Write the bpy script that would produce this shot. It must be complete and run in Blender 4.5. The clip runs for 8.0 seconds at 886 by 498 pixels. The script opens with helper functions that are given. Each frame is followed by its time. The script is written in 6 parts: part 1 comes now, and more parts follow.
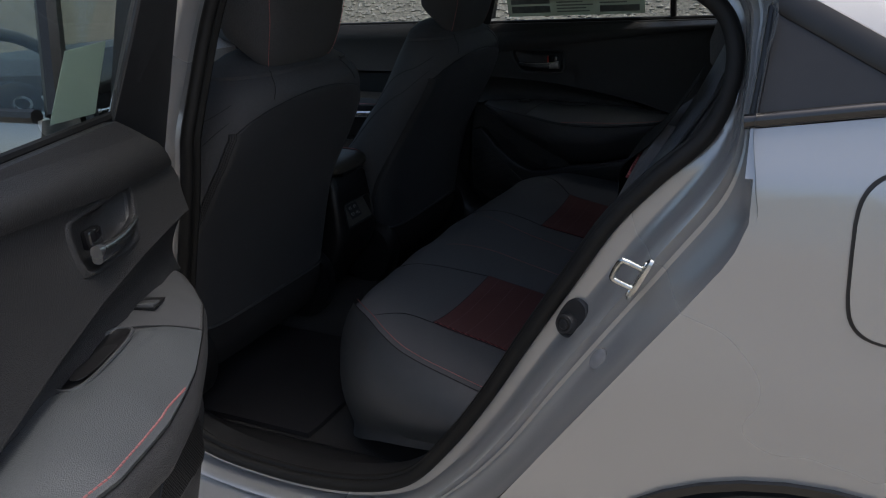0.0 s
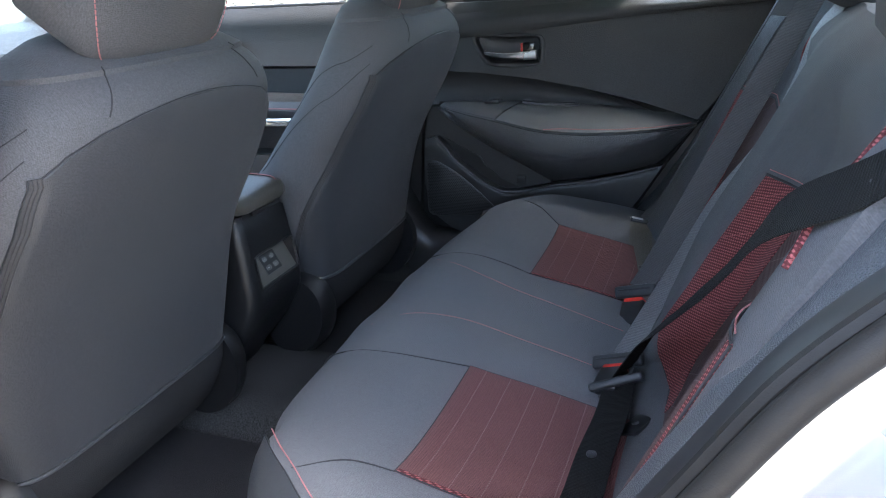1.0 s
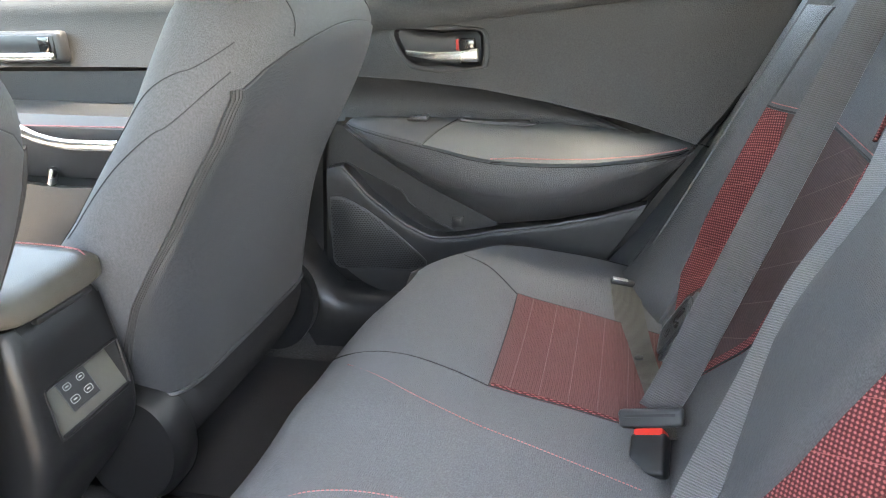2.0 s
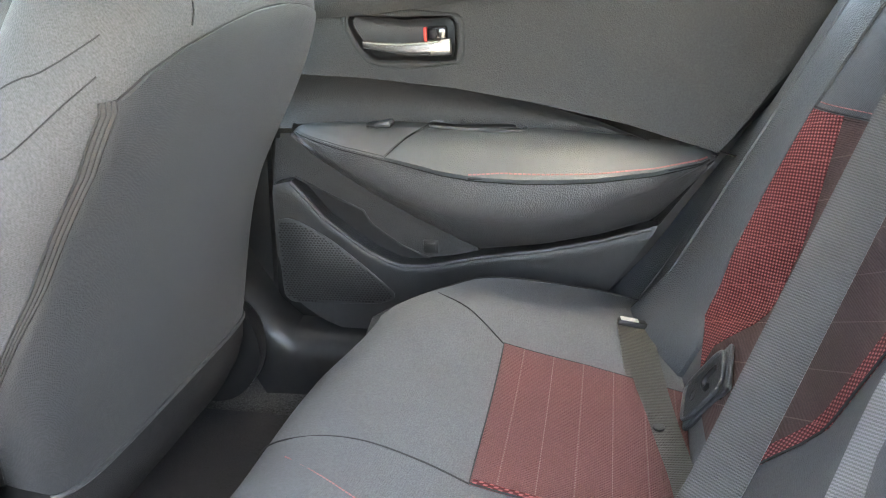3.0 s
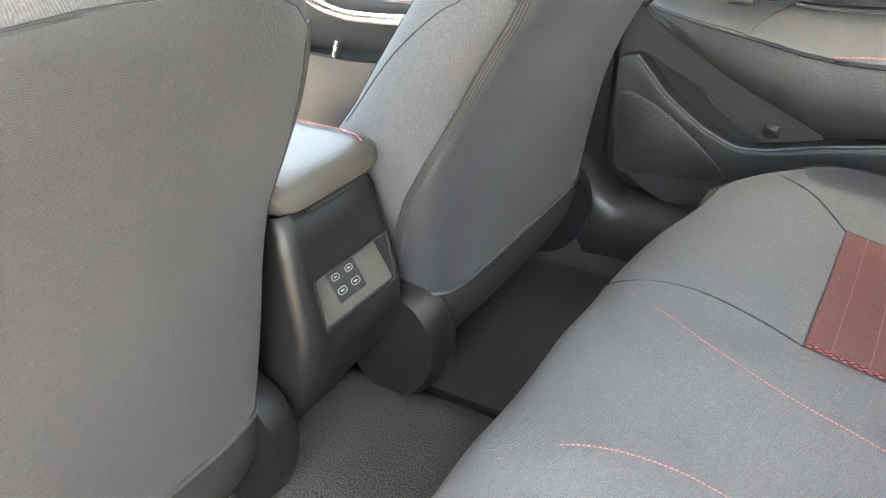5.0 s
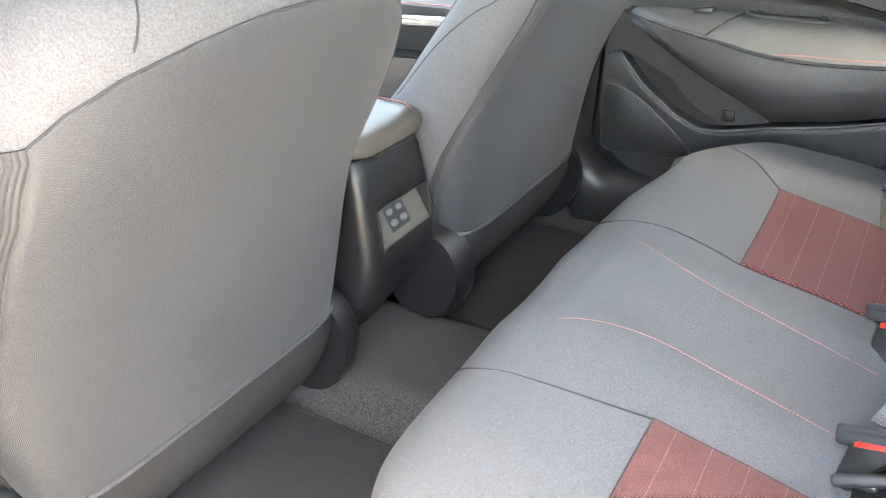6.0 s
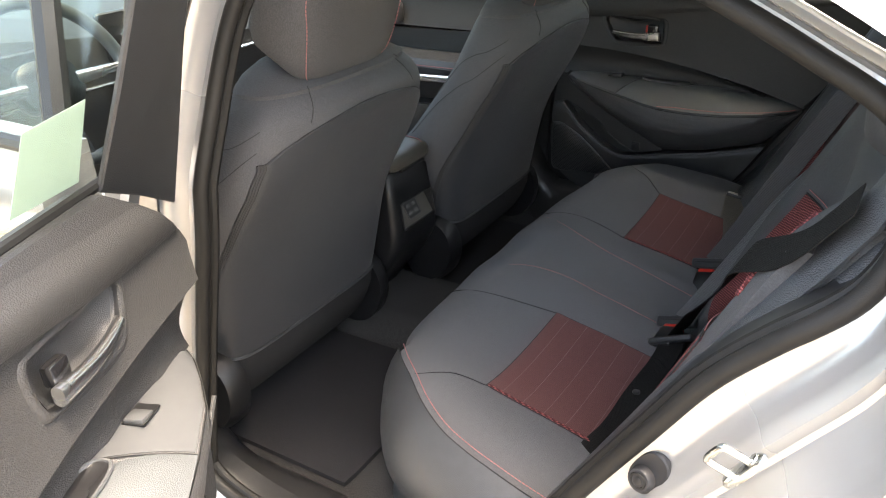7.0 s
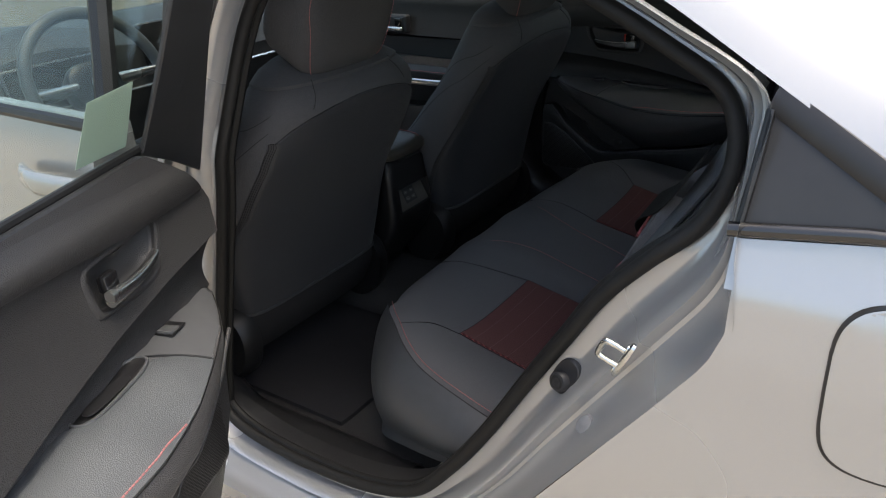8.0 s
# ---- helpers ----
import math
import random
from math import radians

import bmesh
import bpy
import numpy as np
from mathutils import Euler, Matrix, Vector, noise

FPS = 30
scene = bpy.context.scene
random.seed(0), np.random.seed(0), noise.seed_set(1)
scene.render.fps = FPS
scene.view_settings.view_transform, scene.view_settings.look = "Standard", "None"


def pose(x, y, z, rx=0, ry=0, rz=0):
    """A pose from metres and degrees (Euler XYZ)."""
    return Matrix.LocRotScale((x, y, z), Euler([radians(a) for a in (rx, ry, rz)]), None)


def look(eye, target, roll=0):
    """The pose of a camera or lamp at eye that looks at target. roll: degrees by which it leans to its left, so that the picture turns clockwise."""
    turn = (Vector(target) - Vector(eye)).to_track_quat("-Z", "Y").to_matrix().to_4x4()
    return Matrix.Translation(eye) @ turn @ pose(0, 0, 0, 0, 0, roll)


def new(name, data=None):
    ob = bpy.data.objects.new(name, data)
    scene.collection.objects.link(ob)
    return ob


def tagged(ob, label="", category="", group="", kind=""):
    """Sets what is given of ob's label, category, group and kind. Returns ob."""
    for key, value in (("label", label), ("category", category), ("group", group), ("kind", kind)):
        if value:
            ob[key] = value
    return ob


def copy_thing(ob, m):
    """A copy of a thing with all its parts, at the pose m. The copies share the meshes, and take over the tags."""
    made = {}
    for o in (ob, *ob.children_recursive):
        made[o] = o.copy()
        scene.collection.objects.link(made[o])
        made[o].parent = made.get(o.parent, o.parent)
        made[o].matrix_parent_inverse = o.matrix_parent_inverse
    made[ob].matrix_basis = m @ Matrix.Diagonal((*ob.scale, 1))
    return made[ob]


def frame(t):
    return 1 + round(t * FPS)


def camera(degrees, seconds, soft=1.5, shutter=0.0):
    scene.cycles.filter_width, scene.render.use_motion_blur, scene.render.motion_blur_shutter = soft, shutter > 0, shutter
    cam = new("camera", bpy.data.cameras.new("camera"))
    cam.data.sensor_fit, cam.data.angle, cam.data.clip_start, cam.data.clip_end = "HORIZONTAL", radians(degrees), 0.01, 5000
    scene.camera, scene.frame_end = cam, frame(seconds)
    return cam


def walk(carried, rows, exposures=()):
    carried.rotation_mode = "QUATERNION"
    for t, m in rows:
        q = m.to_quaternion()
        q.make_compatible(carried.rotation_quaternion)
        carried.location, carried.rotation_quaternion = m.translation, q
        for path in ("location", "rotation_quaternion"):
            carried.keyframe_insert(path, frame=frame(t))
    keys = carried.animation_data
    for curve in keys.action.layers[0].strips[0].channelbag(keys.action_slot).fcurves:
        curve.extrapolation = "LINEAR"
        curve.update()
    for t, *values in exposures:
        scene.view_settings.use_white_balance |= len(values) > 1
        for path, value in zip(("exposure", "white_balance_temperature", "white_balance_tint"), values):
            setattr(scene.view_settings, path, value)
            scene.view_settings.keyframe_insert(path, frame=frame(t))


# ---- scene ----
cam = camera(60.2, 8.0, 1.0)
PATH = [
    (0, (0.598, -1.602, 1.208), (-0.237, 0.082, 0.524), -3.3),
    (0.5, (0.475, -1.362, 1.186), (-0.31, 0.339, 0.486), -3.6),
    (0.7, (0.425, -1.256, 1.181), (-0.331, 0.445, 0.45), -3.9),
    (1, (0.336, -1.113, 1.139), (-0.35, 0.629, 0.434), -3.6),
    (1.5, (0.218, -0.858, 1.111), (-0.344, 0.922, 0.391), -2.9),
    (2, (0.156, -0.639, 1.094), (-0.302, 1.165, 0.361), -2.3),
    (2.2, (0.144, -0.561, 1.092), (-0.285, 1.244, 0.347), -1.9),
    (3.3, (0.117, -0.39, 1.061), (-0.305, 1.407, 0.291), -3.3),
    (3.5, (0.127, -0.397, 1.061), (-0.354, 1.376, 0.27), -3.5),
    (4, (0.102, -0.457, 1.072), (-0.561, 1.21, 0.187), -3.8),
    (4.5, (0.073, -0.52, 1.083), (-0.81, 1.002, 0.132), -5.1),
    (5, (0.066, -0.533, 1.07), (-0.946, 0.896, 0.102), -4.8),
    (5.2, (0.065, -0.533, 1.067), (-0.958, 0.885, 0.096), -4.5),
    (6.3, (0.249, -0.985, 1.197), (-0.709, 0.496, 0.255), -2.9),
    (6.5, (0.318, -1.114, 1.266), (-0.636, 0.376, 0.332), -2.8),
    (7, (0.499, -1.325, 1.35), (-0.478, 0.169, 0.447), -3.0),
    (7.5, (0.638, -1.431, 1.369), (-0.378, 0.051, 0.491), -3.2),
    (8, (0.7, -1.482, 1.367), (-0.343, -0.009, 0.505), -3.3),
]
# the film's own exposure and white balance: seconds, stops, kelvin, tint
EXPOSURES = [(0.0, 0.4, 6300, 9), (0.5, 2.35, 6000, 9), (1.0, 3.9, 6200, 9), (1.5, 5.1, 7200, 9), (2.0, 5.55, 7800, 8.5), (3.5, 5.85, 8000, 8), (5.0, 5.9, 8500, 8),
             (6.3, 5.9, 8000, 8), (6.5, 5.65, 8000, 9), (7.0, 3.5, 7900, 9.5), (7.5, 2.45, 7500, 10), (8.0, 1.5, 6900, 8)]
walk(cam, [(t, look(eye, target, roll)) for t, eye, target, roll in PATH], EXPOSURES)

# ---------- light ----------
world = bpy.data.worlds.new("sky")
scene.world = world
world.use_nodes = True
_n = world.node_tree.nodes
_sky = _n.new("ShaderNodeTexSky")
_sky.sky_type, _sky.sun_disc = "NISHITA", False
SUN_EL, SUN_AZ = 74.0, -8.0      # degrees above the horizon; 0 is over the car's tail, less is to its left
_sky.sun_elevation, _sky.sun_rotation = radians(SUN_EL), radians(90 - SUN_AZ)
_sky.air_density, _sky.dust_density, _sky.ozone_density = 1.0, 4.0, 0.8
_n["Background"].inputs[1].default_value = 0.15
world.node_tree.links.new(_sky.outputs[0], _n["Background"].inputs[0])
sun = new("sun", bpy.data.lights.new("sun", "SUN"))
sun.data.energy, sun.data.angle, sun.data.color = 0.75, radians(5), (1.0, 0.95, 0.88)
_d = Vector((math.cos(radians(SUN_EL)) * math.cos(radians(SUN_AZ)), math.cos(radians(SUN_EL)) * math.sin(radians(SUN_AZ)), math.sin(radians(SUN_EL))))
sun.matrix_world = look(_d * 30, (0, 0, 0))

# ---------- materials ----------
def material(name, colour, rough=0.6, metal=0.0, scale=60.0, vary=0.15, bump=0.0, bump_scale=800.0, coat=0.0, stain=6.0, stain_amount=0.12, bump_kind="noise", sheen=0.0, spec=0.5):
    m = bpy.data.materials.new(name)
    m.use_nodes = True
    n, l = m.node_tree.nodes, m.node_tree.links
    b = n["Principled BSDF"]
    b.inputs["Roughness"].default_value, b.inputs["Metallic"].default_value = rough, metal
    b.inputs["Coat Weight"].default_value, b.inputs["Coat Roughness"].default_value = coat, 0.05
    b.inputs["Sheen Weight"].default_value = sheen
    b.inputs["Specular IOR Level"].default_value = spec
    co = n.new("ShaderNodeTexCoord")
    fine, large = n.new("ShaderNodeTexNoise"), n.new("ShaderNodeTexNoise")
    fine.inputs["Scale"].default_value, fine.inputs["Detail"].default_value = scale, 4
    large.inputs["Scale"].default_value, large.inputs["Detail"].default_value = stain, 3
    for t in (fine, large):
        l.new(co.outputs["Object"], t.inputs["Vector"])
    def mix(a, tex, amount):
        r = n.new("ShaderNodeMapRange")
        r.inputs["From Min"].default_value, r.inputs["From Max"].default_value = 0.3, 0.7
        r.inputs["To Min"].default_value, r.inputs["To Max"].default_value = 1 - amount, 1 + amount
        l.new(tex.outputs["Fac"], r.inputs["Value"])
        v = n.new("ShaderNodeVectorMath")
        v.operation = "SCALE"
        if isinstance(a, tuple):
            v.inputs[0].default_value = a
        else:
            l.new(a, v.inputs[0])
        l.new(r.outputs[0], v.inputs["Scale"])
        return v.outputs[0]
    out = mix(mix(tuple(colour), fine, vary), large, stain_amount)
    l.new(out, b.inputs["Base Color"])
    rr = n.new("ShaderNodeMapRange")
    rr.inputs["To Min"].default_value, rr.inputs["To Max"].default_value = max(0, rough - 0.08), min(1, rough + 0.08)
    l.new(large.outputs["Fac"], rr.inputs["Value"])
    l.new(rr.outputs[0], b.inputs["Roughness"])
    if bump:
        if bump_kind == "cells":
            t = n.new("ShaderNodeTexVoronoi")
            t.inputs["Scale"].default_value = bump_scale
            l.new(co.outputs["Object"], t.inputs["Vector"])
            h = t.outputs["Distance"]
        elif bump_kind == "weave":
            warp, off, add = n.new("ShaderNodeTexNoise"), n.new("ShaderNodeVectorMath"), n.new("ShaderNodeVectorMath")
            warp.inputs["Scale"].default_value = 90
            l.new(co.outputs["Object"], warp.inputs["Vector"])
            off.operation = "SCALE"
            off.inputs["Scale"].default_value = 0.005
            l.new(warp.outputs["Color"], off.inputs[0])
            l.new(co.outputs["Object"], add.inputs[0])
            l.new(off.outputs[0], add.inputs[1])
            woven = add.outputs[0]
            def threads(direction):
                d, w = n.new("ShaderNodeVectorMath"), n.new("ShaderNodeMath")
                d.operation, w.operation = "DOT_PRODUCT", "SINE"
                d.inputs[1].default_value = [bump_scale * c for c in direction]
                l.new(woven, d.inputs[0])
                l.new(d.outputs["Value"], w.inputs[0])
                return w.outputs[0]
            x, k = n.new("ShaderNodeMath"), n.new("ShaderNodeMath")
            x.operation, k.operation = "MULTIPLY", "MULTIPLY_ADD"
            l.new(threads((0.7, 0.7, 0.5)), x.inputs[0])
            l.new(threads((0.6, -0.8, 0.45)), x.inputs[1])
            k.inputs[1].default_value, k.inputs[2].default_value = 0.35, 0.5
            l.new(x.outputs[0], k.inputs[0])
            h = k.outputs[0]
            r = n.new("ShaderNodeMapRange")
            r.inputs["To Min"].default_value, r.inputs["To Max"].default_value = 0.88, 1.12
            l.new(h, r.inputs["Value"])
            v = n.new("ShaderNodeVectorMath")
            v.operation = "SCALE"
            l.new(out, v.inputs[0])
            l.new(r.outputs[0], v.inputs["Scale"])
            l.new(v.outputs[0], b.inputs["Base Color"])
        else:
            t = n.new("ShaderNodeTexNoise")
            t.inputs["Scale"].default_value = bump_scale
            l.new(co.outputs["Object"], t.inputs["Vector"])
            h = t.outputs["Fac"]
        bp = n.new("ShaderNodeBump")
        bp.inputs["Strength"].default_value, bp.inputs["Distance"].default_value = bump, 0.001
        l.new(h, bp.inputs["Height"])
        l.new(bp.outputs[0], b.inputs["Normal"])
    return m


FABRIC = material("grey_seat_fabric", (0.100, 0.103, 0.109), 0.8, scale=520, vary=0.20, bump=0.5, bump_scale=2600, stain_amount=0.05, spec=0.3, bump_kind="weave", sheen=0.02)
# FABRIC again, missing shade put into its colour, for backrests and headrests
SHADEFABRIC = material("shaded_seat_fabric", (0.072, 0.0725, 0.076), 0.8, scale=520, vary=0.20, bump=0.4, bump_scale=2300, stain_amount=0.05, spec=0.3, bump_kind="weave", sheen=0.02)
BACKCLOTH = material("grey_seat_back_cloth", (0.032, 0.0335, 0.037), 0.50, scale=520, vary=0.20, bump=0.35, bump_scale=3000, stain_amount=0.06, spec=0.45, bump_kind="weave", sheen=0.07)
FELT = material("dark_felt", (0.024, 0.024, 0.025), 1.0, scale=800, vary=0.6, bump=0.8, bump_scale=700, spec=0.15)
LEATHER = material("dark_grey_leatherette", (0.074, 0.080, 0.084), 0.42, vary=0.08, scale=420, stain_amount=0.03, bump=0.4, bump_scale=700, bump_kind="cells")
PLASTIC = material("dark_grained_plastic", (0.028, 0.0285, 0.030), 0.40, vary=0.12, stain_amount=0.05, bump=0.4, bump_scale=800, bump_kind="cells")
DOORSKIN = material("soft_door_trim", (0.031, 0.0305, 0.0305), 0.48, spec=0.35, vary=0.22, stain_amount=0.03, scale=420, bump=0.55, bump_scale=560, bump_kind="cells")
LOWTRIM = material("grained_door_moulding", (0.046, 0.046, 0.047), 0.36, vary=0.15, stain_amount=0.03, scale=420, bump=0.6, bump_scale=520, bump_kind="cells")
ARMSIDE = material("grey_armrest_moulding", (0.070, 0.069, 0.070), 0.42, vary=0.20, stain_amount=0.03, scale=420, bump=0.8, bump_scale=520, bump_kind="cells")
SIDETRIM = material("blue_grey_leatherette", (0.056, 0.060, 0.065), 0.44, vary=0.12, scale=420, stain_amount=0.03, bump=0.7, bump_scale=560, bump_kind="cells")
SATINBLACK = material("satin_black_plastic", (0.017, 0.017, 0.018), 0.38, spec=0.4)
SEAM = material("dark_seam_thread", (0.022, 0.022, 0.024), 0.9)
ZIP = material("dark_zip_tape", (0.036, 0.035, 0.036), 0.75, scale=900, vary=0.3)
CONSOLE = material("black_console_plastic", (0.011, 0.0112, 0.012), 0.36, vary=0.08, stain_amount=0.05, bump=0.2, bump_scale=1300, bump_kind="cells", spec=0.4)
DARKLEATHER = material("charcoal_leatherette", (0.042, 0.045, 0.049), 0.46, vary=0.06, stain_amount=0.05, bump=0.3, bump_scale=900, bump_kind="cells")
# DARKLEATHER for the lid, with warm light falling there put into the colour
LIDLEATHER = material("warm_lit_leatherette", (0.058, 0.052, 0.042), 0.46, vary=0.08, stain_amount=0.05, bump=0.3, bump_scale=900, bump_kind="cells")
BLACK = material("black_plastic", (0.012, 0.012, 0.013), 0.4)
GLOSS = material("gloss_black_trim", (0.01, 0.01, 0.011), 0.12, coat=0.6)
RUBBER = material("black_rubber_seal", (0.008, 0.0078, 0.0075), 0.6, bump=0.2, spec=0.3)
CHROME = material("satin_chrome", (0.86, 0.85, 0.83), 0.27, 1.0, vary=0.03)
ZINC = material("zinc_plated_steel", (0.66, 0.68, 0.66), 0.28, 1.0, vary=0.12)
PAINT = material("silver_car_paint", (0.405, 0.41, 0.41), 0.27, 0.6, scale=2500, vary=0.08, coat=0.2, stain=1.5, stain_amount=0.04)
CARPET = material("dark_carpet", (0.040, 0.040, 0.040), 1.0, scale=420, vary=0.75, bump=0.8, bump_scale=450, spec=0.15)
MAT = material("dark_floor_mat", (0.025, 0.025, 0.027), 0.95, scale=600, vary=0.6, bump=0.8, bump_scale=600, spec=0.15)
REDPLASTIC = material("red_plastic", (0.55, 0.03, 0.02), 0.35)
THREAD = material("red_thread", (0.33, 0.125, 0.125), 0.8)
HEADLINER = material("grey_headliner", (0.52, 0.51, 0.49), 0.95, scale=400)


def paper(name, colour):
    """Thin paper that lets some daylight through."""
    m = bpy.data.materials.new(name)
    m.use_nodes = True
    n, l = m.node_tree.nodes, m.node_tree.links
    n.remove(n["Principled BSDF"])
    a, b, x, t = n.new("ShaderNodeBsdfDiffuse"), n.new("ShaderNodeBsdfTranslucent"), n.new("ShaderNodeMixShader"), n.new("ShaderNodeTexNoise")
    t.inputs["Scale"].default_value = 40
    r = n.new("ShaderNodeMapRange")
    r.inputs["To Min"].default_value, r.inputs["To Max"].default_value = 0.42, 0.58
    l.new(t.outputs["Fac"], r.inputs["Value"])
    l.new(r.outputs[0], x.inputs[0])
    a.inputs[0].default_value = b.inputs[0].default_value = (*colour, 1)
    l.new(a.outputs[0], x.inputs[1])
    l.new(b.outputs[0], x.inputs[2])
    l.new(x.outputs[0], n["Material Output"].inputs[0])
    return m


PAPER = paper("pale_green_paper", (0.53, 0.60, 0.52))
WHITEINK = material("white_print", (0.34, 0.34, 0.33), 0.6)
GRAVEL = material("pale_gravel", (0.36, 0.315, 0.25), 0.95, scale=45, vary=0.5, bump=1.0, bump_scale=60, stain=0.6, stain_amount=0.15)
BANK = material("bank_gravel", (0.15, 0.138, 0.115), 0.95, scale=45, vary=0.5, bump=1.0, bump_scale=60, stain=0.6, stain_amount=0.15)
STONE = material("pale_stone", (0.23, 0.215, 0.185), 0.9, scale=30, vary=0.3, stain=9, stain_amount=0.35)
TYRE = material("tyre_rubber", (0.02, 0.02, 0.02), 0.8)


def glass(name, colour, rough=0.0):
    m = bpy.data.materials.new(name)
    m.use_nodes = True
    n, l = m.node_tree.nodes, m.node_tree.links
    n.remove(n["Principled BSDF"])
    t, g, f, x = n.new("ShaderNodeBsdfTransparent"), n.new("ShaderNodeBsdfGlossy"), n.new("ShaderNodeLayerWeight"), n.new("ShaderNodeMixShader")
    k, r = n.new("ShaderNodeMath"), n.new("ShaderNodeMapRange")
    t.inputs[0].default_value = (*colour, 1)
    g.inputs["Roughness"].default_value = rough
    k.operation = "POWER"
    k.inputs[1].default_value = 4.0
    r.inputs["To Min"].default_value, r.inputs["To Max"].default_value = 0.035, 0.55
    l.new(f.outputs["Facing"], k.inputs[0])
    l.new(k.outputs[0], r.inputs["Value"])
    l.new(r.outputs[0], x.inputs[0])
    l.new(t.outputs[0], x.inputs[1])
    l.new(g.outputs[0], x.inputs[2])
    l.new(x.outputs[0], n["Material Output"].inputs[0])
    return m


GLASS = glass("tinted_window_glass", (0.94, 0.97, 0.95))
SCREEN = glass("windscreen_glass", (0.68, 0.74, 0.70))
DARKGLASS = material("dark_quarter_glass", (0.030, 0.030, 0.031), 0.22, vary=0.03, spec=0.35)


def cloth(name, ground, figure, kind, rough=0.9):
    """Woven seat cloth. kind: pinstripe, dots or rib; all at real size on the object's own coordinates."""
    m = bpy.data.materials.new(name)
    m.use_nodes = True
    n, l = m.node_tree.nodes, m.node_tree.links
    b = n["Principled BSDF"]
    b.inputs["Roughness"].default_value, b.inputs["Specular IOR Level"].default_value = rough, 0.25
    co, xyz = n.new("ShaderNodeTexCoord"), n.new("ShaderNodeSeparateXYZ")
    l.new(co.outputs["Object"], xyz.inputs[0])

    def op(kind, a, c, d=None):
        k = n.new("ShaderNodeMath")
        k.operation = kind
        for i, v in enumerate((a, c, d)):
            if v is None:
                continue
            if isinstance(v, (int, float)):
                k.inputs[i].default_value = v
            else:
                l.new(v, k.inputs[i])
        return k.outputs[0]
    x, y, z = xyz.outputs[0], xyz.outputs[1], xyz.outputs[2]
    wave = lambda v, step: op("SINE", op("MULTIPLY", v, 2 * math.pi / step), 0)
    fold = lambda v, step: op("FRACT", op("DIVIDE", v, step), 0)
    if kind == "pinstripe":
        line = op("LESS_THAN", fold(op("ADD", x, 5.012), 0.0365), 0.035)
        dash = op("LESS_THAN", fold(op("ADD", y, 5.0), 0.004), 0.7)
        mask = op("MULTIPLY", line, dash)
        height = op("ADD", op("MULTIPLY", wave(y, 0.0026), 0.5), op("MULTIPLY", wave(x, 0.0022), 0.35))
    elif kind == "dots":
        d = op("MULTIPLY", wave(op("ADD", y, op("MULTIPLY", z, 0.45)), 0.0062), wave(op("SUBTRACT", op("ADD", z, x), op("MULTIPLY", y, 0.2)), 0.0076))
        mask = op("SMOOTH_MIN", op("MULTIPLY", op("MAXIMUM", op("SUBTRACT", d, 0.08), 0.0), 3.0), 1.0, 0.1)
        height = d
        fine_line = op("LESS_THAN", fold(op("ADD", op("ADD", z, op("MULTIPLY", y, 0.55)), 5.0), 0.052), 0.018)
        mask = op("MAXIMUM", mask, op("MULTIPLY", fine_line, 0.9))
    else:
        line = op("LESS_THAN", fold(op("ADD", op("ADD", z, op("MULTIPLY", y, 0.55)), 5.0), 0.052), 0.022)
        mask = op("MULTIPLY", line, 0.8)
        height = op("MULTIPLY", wave(z, 0.0022), 0.35)
    noise_t = n.new("ShaderNodeTexNoise")
    noise_t.inputs["Scale"].default_value, noise_t.inputs["Detail"].default_value = 700, 3
    l.new(co.outputs["Object"], noise_t.inputs["Vector"])
    mix = n.new("ShaderNodeMix")
    mix.data_type = "RGBA"
    mix.inputs["A"].default_value, mix.inputs["B"].default_value = (*ground, 1), (*figure, 1)
    l.new(mask, mix.inputs["Factor"])
    v = n.new("ShaderNodeVectorMath")
    v.operation = "SCALE"
    l.new(mix.outputs["Result"], v.inputs[0])
    shade = op("MULTIPLY", op("ADD", 0.80, op("MULTIPLY", height, 0.18)), op("ADD", 0.55, noise_t.outputs["Fac"]))
    l.new(shade, v.inputs["Scale"])
    l.new(v.outputs[0], b.inputs["Base Color"])
    bp = n.new("ShaderNodeBump")
    bp.inputs["Strength"].default_value, bp.inputs["Distance"].default_value = 0.6, 0.0012
    l.new(height, bp.inputs["Height"])
    l.new(bp.outputs[0], b.inputs["Normal"])
    return m


